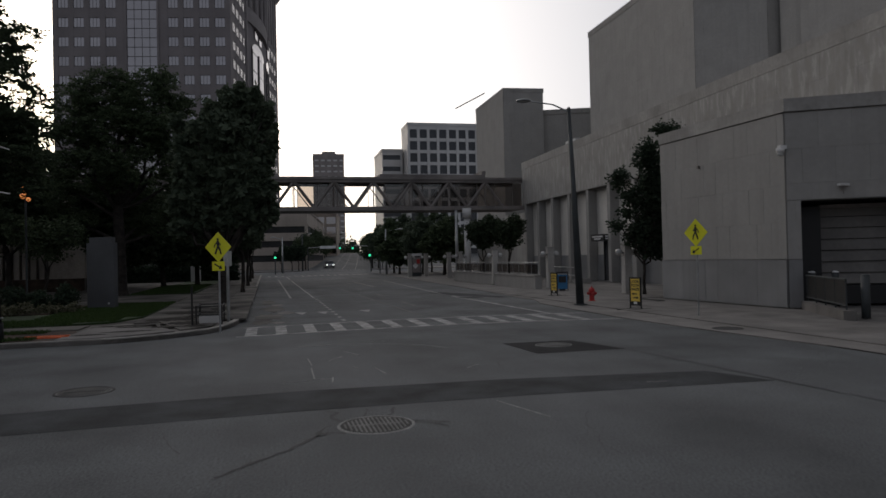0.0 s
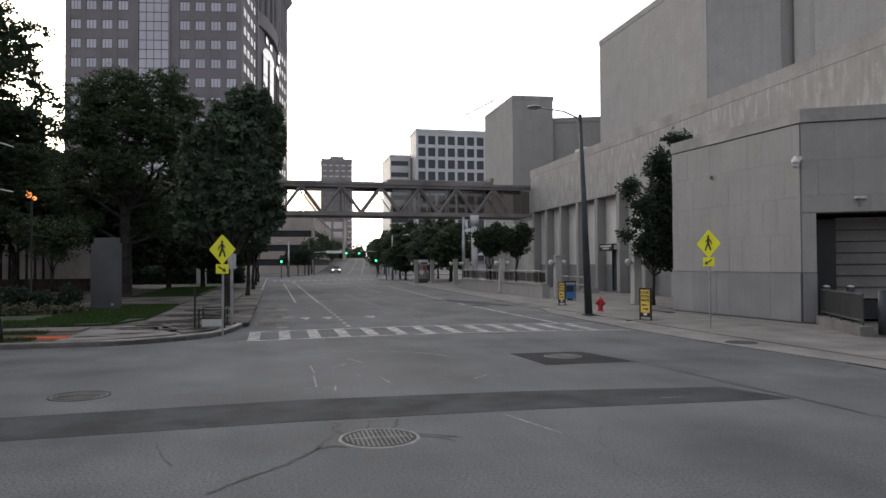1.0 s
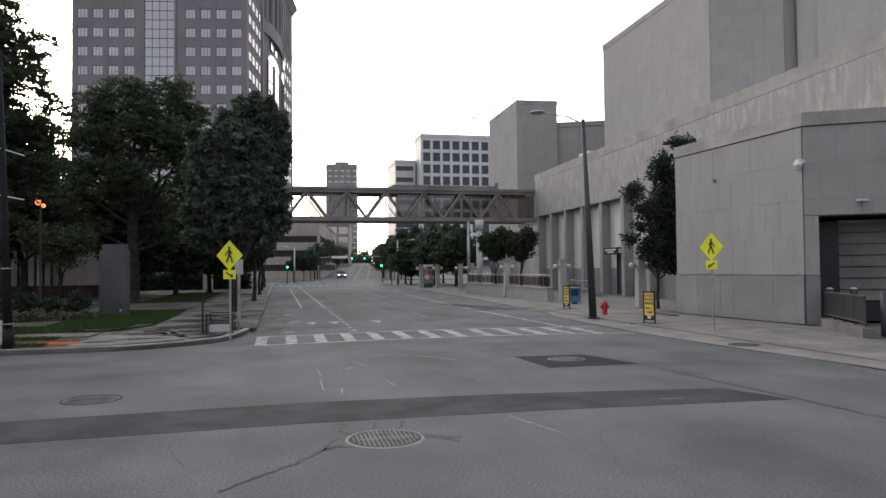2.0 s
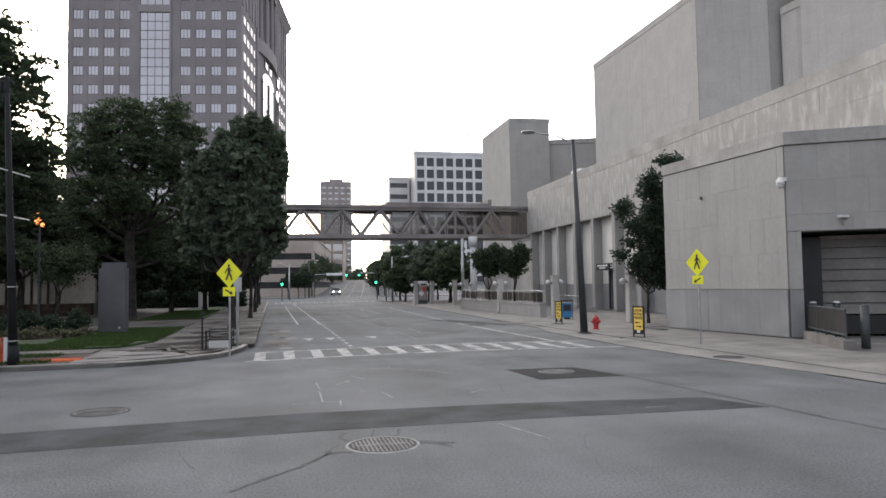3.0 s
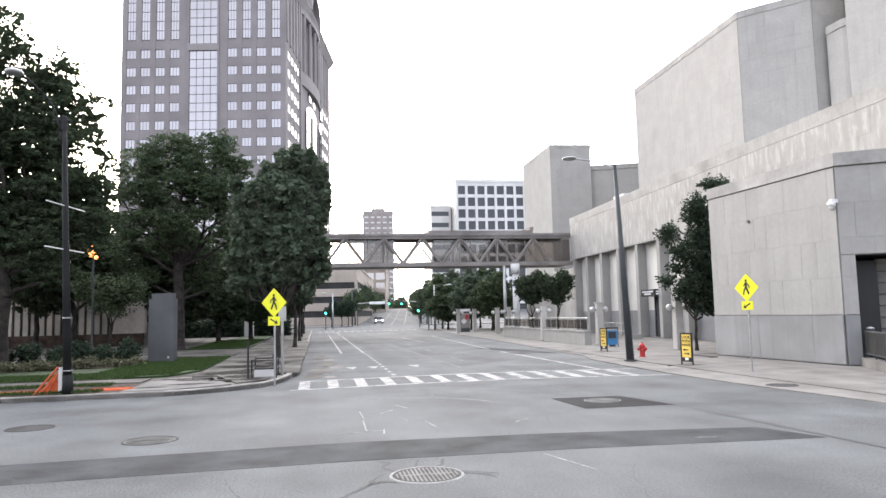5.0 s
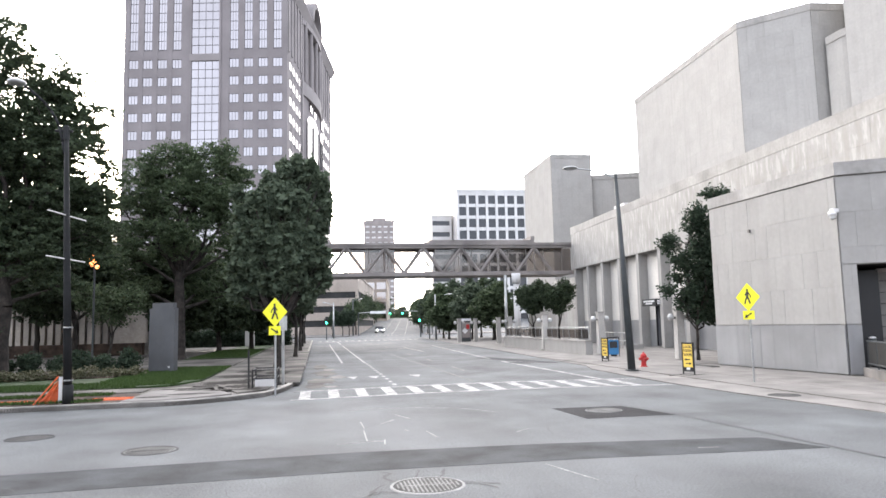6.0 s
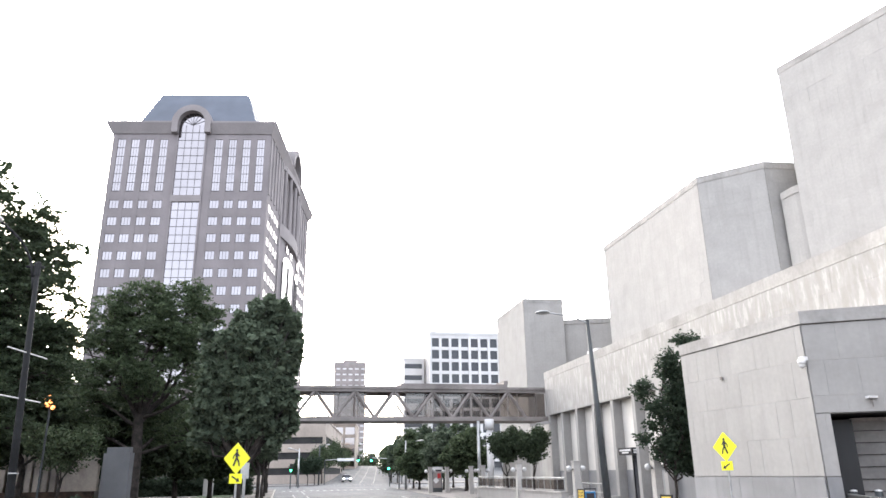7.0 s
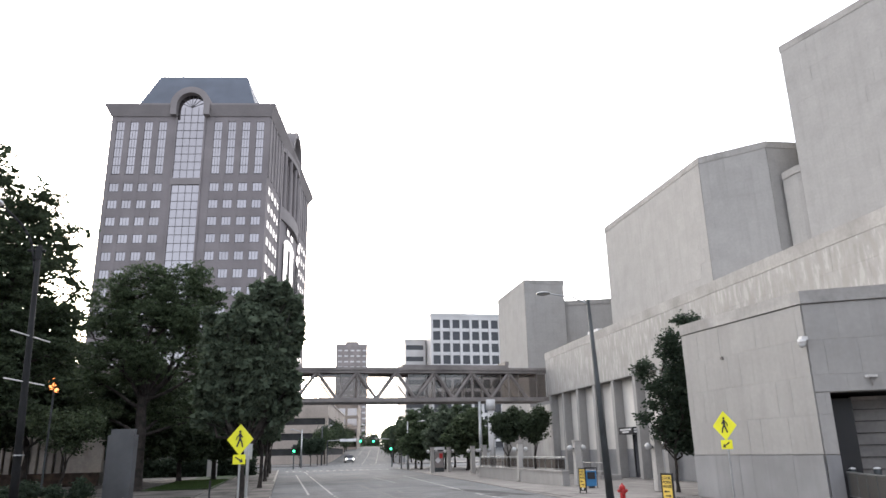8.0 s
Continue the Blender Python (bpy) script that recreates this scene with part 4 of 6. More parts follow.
for k, (x, y) in enumerate(((2.6, 125.5), (4.4, 126.5), (5.6, 127.5))):
    tree("corner_tree", "small dark street tree before the parking garage", (x, y, 0.05), 1.5, 0.09,
         [(0, 0, 3.1, 1.1, 1.1, 1.1), (0.4, 0, 4.0, 0.7, 0.8, 0.7), (-0.5, 0, 2.7, 0.8, 0.8, 0.7)], 160, 30, 0.25, 0.16, LEAF_BLACK, 160 + k, group="garage trees")
# woods on the skyline
rng = np.random.default_rng(5)
far = []
for k in range(1500):
    x = rng.uniform(-40, 150)
    if 30 < x < 52:
        far.append((x, rng.uniform(400, 430), 4.0 + abs(rng.normal(0, 1)) * 4.0))
    else:
        far.append((x, rng.uniform(300, 340), 4.6 + abs(rng.normal(0, 1)) * 3.2))
w = new("distant_woods", leaves_mesh("distant_woods", far, 1.6, 24, 1.3, LEAF_DARK, 7))
tagged(w, "dark tree belt along the top of the hill", "trees", kind="stuff")

# ---- corner lawn ----
lawn_plan = [(-60, 23.3), (-6.5, 23.3), (-4.7, 24.0), (-3.95, 25.8), (-3.9, 31.6), (-4.1, 34.4), (-60, 34.4)]
lawn2 = [(-7.8, 44.5), (-4.0, 44.5), (-4.2, 72), (-7.2, 72)]
solid("lawn", prism(B(), lawn_plan, 0, HL + 0.03), GRASS, "green mown lawn at the street corner", "lawn", kind="structure")
solid("lawn_strip", prism(B(), lawn2, 0, HL + 0.03), GRASS, "green lawn strip beside the far walk", "lawn", kind="structure")
solid("verge", prism(B(), [(-60, 19.1), (-5.0, 19.1), (-4.7, 20.4), (-5.0, 21.6), (-60, 21.9)], 0, HL + 0.0), SOIL, "bare brown verge with thin grass behind the kerb", "lawn", kind="structure")
solid("planting_bed", prism(B(), [(-40, 27.0), (-7.6, 28.6), (-7.4, 33.6), (-40, 33.8)], 0, HL + 0.07), SOIL, "dark mulch planting bed", "planting bed", kind="structure")


def blades(name, label, rects, n, seed, h=0.06):
    r = np.random.default_rng(seed)
    V = []
    areas = [(b - a) * (d - c) for a, b, c, d in rects]
    for (a, b, c, d), ar in zip(rects, areas):
        k = int(n * ar / sum(areas))
        P = np.stack([r.uniform(a, b, k), r.uniform(c, d, k), np.full(k, HL + 0.02)], 1)
        ang = r.uniform(0, 2 * np.pi, k)
        u = np.stack([np.cos(ang), np.sin(ang), 0 * ang], 1) * 0.02
        t = P + np.stack([r.normal(0, 0.03, k), r.normal(0, 0.03, k), h * r.uniform(0.6, 1.6, k)], 1)
        V.append(np.stack([P - u, P + u, t], 1).reshape(-1, 3))
    V = np.concatenate(V)
    me = bpy.data.meshes.new(name)
    me.from_pydata(V.tolist(), [], np.arange(len(V)).reshape(-1, 3).tolist())
    me.materials.append(BLADE)
    tagged(new(name, me), label, "grass", kind="stuff")


blades("grass", "short mown grass blades on the corner lawn", [(-16, -6.5, 23.32, 25.6), (-7.3, -3.93, 25.8, 34.38), (-6.5, -4.5, 24.1, 25.8), (-6.5, -5.6, 23.45, 24.1), (-7.6, -4.2, 44.7, 60), (-14, -5.4, 19.15, 19.6), (-14, -5.6, 20.9, 21.5)], 90000, 3)


def clump(name, label, at, rx, ry, rz, n, count, size, mat, seed, category="shrub", group="", spread=0.1):
    r = random.Random(seed)
    c = []
    for _ in range(n):
        d = Vector((r.gauss(0, 1), r.gauss(0, 1), r.gauss(0, 1))).normalized() * r.random() ** 0.4
        c.append((d.x * rx, d.y * ry, max(0.03, rz + d.z * rz)))
    o = new(name, leaves_mesh(name, c, spread, count, size, mat, seed))
    o.matrix_basis = pose(*at)
    return tagged(o, label, category, group)


for k, x in enumerate((-12.6, -11.6, -10.6, -9.6, -8.7, -7.9)):
    clump("shrub", "dark rounded shrub in the planting bed", (x, 31.4 + 0.25 * (k % 3), 0.2), 0.42, 0.45, 0.34 + 0.12 * (k % 2), 40, 40, 0.11, LEAF_BLACK, 200 + k, group="bed shrubs")
r_ = random.Random(31)
edge = [(-13.0 + 6.2 * t + r_.uniform(-0.12, 0.12), 27.4 + 1.9 * t + r_.uniform(-0.2, 0.2), 0.2 + abs(r_.gauss(0, 0.13))) for t in (i / 260 for i in range(260))]
tagged(new("flower_edging", leaves_mesh("flower_edging", edge, 0.07, 30, 0.08, FLOWER, 220)), "pale dry flowering plants along the bed edge", "flowers", kind="stuff")
# added leaf band; its blackish colour stands in for shade under the trees
hedge = [(r_.uniform(-17, -2.9), 74 + r_.uniform(-0.5, 0.5), 0.1 + r_.uniform(0, 1.5)) for _ in range(750)]
tagged(new("hedge", leaves_mesh("hedge", hedge, 0.2, 40, 0.22, LEAF_BLACK, 221)), "blackish leaf band for low growth and tree shade behind the far lawn", "hedge")
for k, x in enumerate((-16.5, -14.2)):
    clump("evergreen_bush", "dark round evergreen bush", (x + 0.8, 28.2, 0.2), 0.6, 0.6, 0.55, 60, 45, 0.12, LEAF_DARK, 240 + k, group="bed shrubs")

# grey monolith and pale pillar on the lawn
slab = thing("granite_monolith", "tall dark grey granite slab sign with stepped top", "monument", (-6.42, 31.7, 0.1), -18)
part("slab", prism(B(), [(-0.57, -0.15), (0.57, -0.15), (0.57, 0.15), (-0.57, 0.15)], 0, 2.72), SLATE, slab, bevel=0.02)
part("slab_top", prism(B(), [(-0.46, -0.13), (0.5, -0.13), (0.5, 0.13), (-0.46, 0.13)], 2.72, 2.95), SLATE, slab, bevel=0.02)
part("plaque", box(B(), 0.31, 0.39, -0.18, -0.158, 0.22, 0.3), GLOBE, slab, "small round white ground light")
pil = thing("marker_pillar", "pale concrete marker pillar on the far lawn", "pillar", (-6.4, 70.5, 0.15))
part("shaft", box(B(), -0.42, 0.42, -0.3, 0.3, 0, 1.75), WHITE, pil, bevel=0.03)

# pavilion with upright fins behind the trees
pav = thing("finned_pavilion", "low pale building with close upright concrete fins", "building", (-40, 56, 0), 0)
part("wall", box(B(), 0, 27, 0.5, 10, 0, 6.3), SHUTTER, pav)
part("roof", box(B(), -0.6, 27.6, -0.5, 10.5, 6.3, 7.2), FIN, pav)
part("plinth", box(B(), -0.2, 27.2, -0.3, 0.6, 0, 1.0), SOIL, pav, "dark brown low plinth wall")
for k in range(46):
    part("fin", box(B(), k * 0.54 + 0.1, k * 0.54 + 0.44, 0, 0.6, 1.0, 6.3), FIN, pav)
part("end_panel", box(B(), 24.95, 27.4, -0.05, 0.55, 1.0, 6.3), FIN, pav, "plain pale concrete end panel")

# ---- street lamps ----
lampL = thing("street_lamp", "dark octagonal steel street lamp with curved arm and banner rods", "street lamp", (-6.14, 19.25, HL), group="street lamps")
part("pole", tube(tube(B(), (0, 0, 0), (-0.27, 0, 7.55), 0.115, 0.06, 12), (0, 0, 0), (0, 0, 0.5), 0.14, 0.13, 12), POLE_MATT, lampL, smooth=True)
arm = B()
pts = [(-0.3, 0, 6.75), (-0.35, -0.02, 7.1), (-0.44, -0.05, 7.52), (-0.53, -0.08, 7.74), (-0.64, -0.1, 7.93), (-0.78, -0.14, 8.12), (-0.95, -0.17, 8.29), (-1.13, -0.2, 8.45), (-1.3, -0.22, 8.57)]
for a, b in zip(pts, pts[1:]):
    tube(arm, a, b, 0.034, n=8)
part("arm", arm, POLE_MATT, lampL, "thin curved arm", smooth=True)
part("lamp_head", ball(B(), (-1.5, -0.24, 8.66), 0.24, 14, 0.42), GALV, lampL, "oval cobra lamp head", smooth=True)
part("bracket", tube(tube(B(), (-0.55, 0, 7.4), (-0.1, 0, 7.4), 0.04, n=8), (-0.265, 0, 7.15), (-0.27, 0, 7.5), 0.09, n=10), POLE_MATT, lampL)
for z in (5.05, 3.86):
    part("banner_rod", tube(B(), (-0.34, -0.95, z), (0.0, 1.05, z), 0.018, n=8), WHITE, lampL, "white banner rod")
part("band", tube(tube(B(), (-0.01, 0, 0.6), (-0.01, 0, 0.63), 0.138, n=12), (-0.05, 0, 2.0), (-0.05, 0, 2.03), 0.128, n=12), GALV, lampL, "pale clamp band")

for piece_ in lampL.children:
    piece_.data.transform(Matrix.Diagonal((0.923, 0.923, 0.94, 1)))
lampR = thing("street_lamp", "dark tapered steel street lamp leaning slightly with side arm", "street lamp", (11.32, 24.5, HR), group="street lamps")
part("pole", tube(tube(B(), (0, 0, 0), (-0.27, 0, 7.25), 0.145, 0.065, 14), (0, 0, 0), (0, 0, 0.04), 0.24, 0.24, 14), POLE, lampR, smooth=True)
part("arm", tube(tube(B(), (-0.27, 0, 7.15), (-0.9, 0, 7.4), 0.03, n=8), (-0.9, 0, 7.4), (-1.85, 0, 7.5), 0.026, n=8), GALV, lampR, "thin side arm")
part("lamp_head", ball(B(), (-2.05, 0, 7.5), 0.27, 14, 0.24), GALV, lampR, "flat cobra lamp head", smooth=True)
part("cap", tube(B(), (-0.27, 0, 7.25), (-0.27, 0, 7.32), 0.075, 0.05, 12), POLE, lampR)


def far_lamp(at, h, arm, r, label, mat):
    o = thing("street_lamp", label, "street lamp", at, group="street lamps")
    part("pole", tube(B(), (0, 0, 0), (0, 0, h), r, r * 0.6, 10), mat, o, smooth=True)
    part("arm", tube(B(), (0, 0, h * 0.93), (arm, 0, h), r * 0.4, n=6), mat, o)
    part("lamp_head", ball(B(), (arm * 1.2, 0, h), 0.3, 10, 0.35), GALV, o, smooth=True)
    return o


mast = thing("steel_mast", "pale steel mast beside the footbridge", "mast", (15.9, 58.6, HR - 0.02))
part("pole", tube(B(), (0, 0, 0), (0, 0, 5.9), 0.15, 0.12, 12), GALV, mast, smooth=True)
part("base_plate", box(B(), -0.25, 0.25, -0.25, 0.25, 0, 0.1), GALV, mast)
far_lamp((14.0, 84, HR), 5.4, 1.5, 0.13, "galvanised street lamp by the grove", GALV)
far_lamp((2.5, 112, 0.0), 5.6, -1.2, 0.14, "galvanised street lamp at the far crossing", GALV)
far_lamp((6.3, 128, 0.1), 6.6, 1.2, 0.14, "dark street lamp at the far corner", POLE)

# ---- signs ----
def sign_face(owner, flip):
    """Walker pictogram of plain shapes on a diamond, and a plate with a slanted arrow."""
    fig = B()
    ball(fig, (0.0, -0.022, 0.205), 0.036, 10)
    for p, q, r in (((0, 0, 0.165), (0.005, 0, 0.02), 0.038), ((0.005, 0, 0.03), (-0.085, 0, -0.19), 0.026), ((0, 0, 0.03), (0.07, 0, -0.09), 0.026), ((0.07, 0, -0.09), (0.095, 0, -0.2), 0.022),
                    ((0, 0, 0.15), (-0.09, 0, 0.06), 0.018), ((-0.09, 0, 0.06), (-0.11, 0, -0.01), 0.016), ((0, 0, 0.15), (0.085, 0, 0.05), 0.018)):
        tube(fig, (p[0] * flip, -0.02, p[2]), (q[0] * flip, -0.02, q[2]), r, n=8)
    for v in fig.verts:
        v.co.y = -0.02 + (v.co.y + 0.02) * 0.12
        v.co.z += 2.33
    part("pictogram", fig, BLACK, owner, "black walker pictogram")
    arrow = B()
    for p, q, r in (((-0.11, 0, 0.055), (0.06, 0, -0.04), 0.02),):
        tube(arrow, (p[0] * flip, -0.02, p[2]), (q[0] * flip, -0.02, q[2]), r, n=6)
    v = [arrow.verts.new((x * flip, -0.02, z)) for x, z in ((0.13, -0.08), (0.02, -0.085), (0.085, 0.025))]
    arrow.faces.new(v)
    for vv in arrow.verts:
        vv.co.y = -0.021 + (vv.co.y + 0.02) * 0.1
        vv.co.z += 1.82
    part("arrow", arrow, BLACK, owner, "black slanted arrow")


def crossing_sign(at, turn, flip, post_h, label, z=0.0, s=1.0):
    o = thing("crossing_sign", label, "road sign", at, turn, "crossing signs")
    part("post", tube(B(), (0, 0.03, -0.14), (0, 0.03, post_h), 0.028, n=8), GALV, o, "thin galvanised post")
    half = 0.39
    dia = []
    for cx, cz in ((0, -half), (half, 0), (0, half), (-half, 0)):
        for t_ in (-0.35, 0, 0.35):
            nx, nz = cx * (1 - 0.07), cz * (1 - 0.07)
            ang = math.atan2(cz, cx) + t_
            dia.append((nx + 0.035 * math.cos(ang), nz + 0.035 * math.sin(ang)))
    bm = B()
    f = [bm.verts.new((x, -0.012, zz + 2.33)) for x, zz in dia]
    b = [bm.verts.new((x, 0.0, zz + 2.33)) for x, zz in dia]
    bm.faces.new(f), bm.faces.new(b[::-1])
    for i in range(len(dia)):
        bm.faces.new((f[i], b[i], b[(i + 1) % len(dia)], f[(i + 1) % len(dia)]))
    part("diamond", bm, YELLOW, o, "yellow-green diamond panel")
    part("arrow_plate", box(B(), -0.19, 0.19, -0.012, 0.0, 1.69, 1.94), YELLOW, o, "yellow-green arrow plate", bevel=0.004)
    sign_face(o, flip)
    return o


crossing_sign((-1.17, 20.35, 0.0), -30, 1, 2.5, "yellow pedestrian crossing sign on a thin post at the kerb")
crossing_sign((12.22, 18.5, 0.13), -72, -1, 2.5, "yellow pedestrian crossing sign on a thin post before the annex")
st = thing("sign_post", "grey square post with a small blank sign back", "road sign", (-1.05, 22.6, 0.1))
part("post", tube(B(), (0, 0, 0), (0, 0, 2.2), 0.045, n=8), GALV, st)
part("plate", box(B(), -0.12, 0.12, -0.03, 0.0, 1.7, 2.15), GALV, st)

# ---- marks on the road ----
marks = thing("crosswalk", "faded white ladder crosswalk over the street", "crosswalk", kind="structure")
CW = lambda x: 19.2 + 0.62 * math.sin(math.pi * min(1, max(0, (x + 0.5) / 10.5)) * 0.95)
for k in range(13):
    x = -0.5 + 0.79 * k
    y = CW(x)
    bm = prism(B(), [(x, y), (x + 0.3, y), (x + 0.31, y + 2.3), (x + 0.01, y + 2.3)], 0.0, 0.005)
    part("bar", bm, PAINT, marks)
for off in (-0.14, 2.26):
    for k in range(12):
        x0, x1 = -0.7 + 0.9 * k, -0.7 + 0.9 * (k + 1)
        part("edge_line", prism(B(), [(x0, CW(x0) + off), (x1, CW(x1) + off), (x1, CW(x1) + off + 0.14), (x0, CW(x0) + off + 0.14)], 0.0, 0.004), PAINT, marks)


def line(owner, x0, y0, x1, y1, w, mat=None, name="line", h=0.004):
    d = Vector((x1 - x0, y1 - y0)).normalized() * w / 2
    return part(name, prism(B(), [(x0 - d.y, y0 + d.x), (x0 + d.y, y0 - d.x), (x1 + d.y, y1 - d.x), (x1 - d.y, y1 + d.x)], 0.0, h), mat or PAINT, owner)


lanes = thing("lane_marks", "worn white lane lines and dots along the street", "road marking", kind="structure")
line(lanes, 1.25, 37, 1.22, 74, 0.11)
line(lanes, 2.38, 36.5, 2.35, 68, 0.11)
line(lanes, 2.38, 74, 2.38, 88, 0.11)
for k in range(11):
    line(lanes, 2.42, 22.6 + 1.25 * k, 2.42, 23.1 + 1.25 * k, 0.12, name="dot")
line(lanes, 9.05, 21.3, 8.9, 34, 0.13)
line(lanes, 8.95, 36.5, 10.0, 62, 0.11)
line(lanes, 4.68, 46, 5.03, 23.1, 0.07, FAINT, "worn_line")
line(lanes, 7.12, 60, 7.27, 48.9, 0.1, name="turn_line")
line(lanes, 6.3, 57, 7.0, 56.6, 0.25, name="stop_bar")
for y in (28, 36, 44, 52, 60, 68, 76):
    line(lanes, 5.8, y, 5.85, y + 3, 0.1, FAINT, "dash")
for x in (1.26, 2.06, 3.62):
    part("yield_tooth", prism(B(), [(x - 0.22, 26.9), (x + 0.22, 26.9), (x, 25.7)], 0, 0.004), PAINT, lanes)
for k in range(16):
    line(lanes, 0.4 + 0.8 * k, 88.5, 0.4 + 0.8 * k, 91.5, 0.32, name="far_bar")
for k in range(14):
    line(lanes, 8.2 + 0.75 * k, 128.5, 8.4 + 0.75 * k, 131.5, 0.3, name="far_bar")
# paint on the climbing street
for o in (2.9, 5.4, 8.0):
    for y in range(140, 285, 8):
        x = 8.3 + (y - 134) * 0.133 + o
        z0, z1 = hill(0, y), hill(0, y + 5)
        bm = B()
        v = [bm.verts.new(p) for p in ((x - 0.09, y, z0 + 0.02), (x + 0.09, y, z0 + 0.02), (x + 0.09 + 0.66, y + 5, z1 + 0.02), (x - 0.09 + 0.66, y + 5, z1 + 0.02))]
        bm.faces.new(v)
        part("hill_dash", bm, PAINT, lanes)

repairs = thing("road_repairs", "dark asphalt trench strip and square patch in the road", "road patch", kind="structure")
part("trench_strip", prism(B(), [(-40, 8.6), (-8, 9.05), (-3.7, 9.35), (0.45, 9.55), (3.5, 9.5), (7.25, 9.25), (6.85, 10.35), (3.6, 10.8), (0.56, 10.95), (-4.2, 10.65), (-8, 10.4), (-40, 10.0)], 0, 0.004), PATCH, repairs)
part("square_patch", prism(B(), [(5.05, 15.05), (5.15, 13.25), (7.0, 13.25), (6.6, 14.95)], 0, 0.004), PATCH_DARK, repairs)
part("kerb_patch", prism(B(), [(8.5, 37.9), (9.3, 34.2), (10.4, 31.3), (11.0, 31.2), (10.3, 35), (9.3, 38)], 0, 0.004), PATCH, repairs)
part("kerb_patch", prism(B(), [(8.8, 32.6), (9.0, 31.6), (9.8, 31.6), (9.6, 32.6)], 0, 0.0045), PATCH, repairs)


def stain(cx, cy, rx, ry, seed, mat, h=0.0035):
    """An uneven flat patch of dirt."""
    r = random.Random(seed)
    n = 34
    pts = [(cx + rx * k * math.cos(2 * math.pi * i / n), cy + ry * k * math.sin(2 * math.pi * i / n)) for i, k in ((i, r.uniform(0.6, 1.1)) for i in range(n))]
    return part("stain", prism(B(), pts, 0, h), mat, repairs)


for i, (x, y, rx, ry) in enumerate(((0.15, 25.4, 0.55, 1.5), (0.3, 29.4, 0.5, 1.9), (-0.1, 23.4, 0.4, 0.9), (0.1, 34, 0.35, 2.2))):
    stain(x, y, rx, ry, 50 + i, WALK_WET)
for i, (x, y, rx, ry) in enumerate(((0.75, 27.0, 0.35, 0.9), (0.5, 31.8, 0.3, 0.8), (0.4, 22.9, 0.25, 0.4))):
    stain(x, y, rx, ry, 60 + i, WALK, 0.004)


def crack(owner, pts, w, seed):
    """A tar-filled crack that wanders between its points."""
    r = random.Random(seed)
    fine = []
    for (x0, y0), (x1, y1) in zip(pts, pts[1:]):
        k = max(2, int(math.hypot(x1 - x0, y1 - y0) / 0.12))
        for i in range(k):
            t = i / k
            fine.append((x0 + (x1 - x0) * t + r.uniform(-0.025, 0.025), y0 + (y1 - y0) * t + r.uniform(-0.025, 0.025), w * r.uniform(0.4, 1.3)))
    bm = B()
    prev = None
    for i, (x, y, ww) in enumerate(fine):
        nx, ny = fine[min(i + 1, len(fine) - 1)][:2]
        px_, py_ = fine[max(i - 1, 0)][:2]
        d = Vector((nx - px_, ny - py_)).normalized() * ww / 2
        cur = (bm.verts.new((x - d.y, y + d.x, 0.006)), bm.verts.new((x + d.y, y - d.x, 0.006)))
        if prev:
            bm.faces.new((prev[0], prev[1], cur[1], cur[0]))
        prev = cur
    return part("crack", bm, TAR, owner)


cracks = thing("road_cracks", "dark tar-filled cracks round the manhole and seams", "road crack", kind="structure")
crack(cracks, [(7.0, 13.2), (7.4, 8.3), (7.9, 4)], 0.035, 1)
crack(cracks, [(7.0, 13.2), (6.2, 17.5), (5.8, 23), (5.4, 34)], 0.03, 2)
for i, pts in enumerate((
        [(0.92, 8.75), (0.8, 9.05), (0.9, 9.3), (0.7, 9.5)], [(0.9, 8.2), (0.72, 8.3), (0.6, 8.15), (0.66, 8.45), (0.86, 8.75)], [(0.66, 8.3), (0.5, 8.05), (0.1, 7.5), (-0.5, 6.9)],
        [(1.5, 8.9), (1.6, 9.2), (1.7, 9.5)], [(1.7, 8.6), (2.0, 8.4), (2.3, 8.35)], [(1.7, 8.5), (1.95, 8.3), (2.1, 8.0)], [(1.2, 8.95), (1.3, 9.3), (1.25, 9.5)],
        [(3.7, 19.5), (3.9, 18.3), (3.62, 15.9)], [(-2.7, 16.3), (-2.5, 17.2), (-3.4, 18.6)], [(-0.8, 7.9), (-1.1, 8.9)], [(4.1, 12.6), (3.9, 11.6), (4.2, 10.9)],
        [(9.7, 11.2), (11.3, 12.3), (13.0, 12.0)], [(9.9, 10.2), (10.3, 11.4)], [(-9, 13.4), (-4.6, 12.3), (-3.1, 12.1)], [(3.0, 36), (3.4, 31.7), (3.9, 26)], [(7.0, 48), (6.4, 38), (6.0, 30)])):
    crack(cracks, pts, 0.046 if i < 4 else 0.034 if i < 7 else 0.014, 10 + i)
rc = random.Random(77)
for i in range(46):
    x, y, a = rc.uniform(-9, 9.5), rc.uniform(5.5, 18.5), rc.uniform(0, math.pi)
    pts = [(x, y)]
    for _ in range(rc.randint(2, 5)):
        a += rc.uniform(-0.7, 0.7)
        pts.append((pts[-1][0] + 0.45 * math.cos(a), pts[-1][1] + 0.45 * math.sin(a)))
    crack(cracks, pts, rc.uniform(0.004, 0.008), 300 + i)
for i in range(14):
    x, y = rc.uniform(-0.2, 9.5), rc.uniform(24, 60)
    crack(cracks, [(x, y), (x + rc.uniform(-0.3, 0.3), y + rc.uniform(2, 7))], 0.016, 400 + i)
ramp_pale = thing("kerb_ramp", "pale worn concrete kerb ramp at the corner", "kerb ramp", kind="structure")
part("apron", prism(B(), [(-4.9, 19.15), (-3.7, 19.2), (-2.3, 20.2), (-2.6, 21.0), (-4.0, 23.2), (-4.7, 22.6)], 0, HL + 0.012), WALK, ramp_pale)
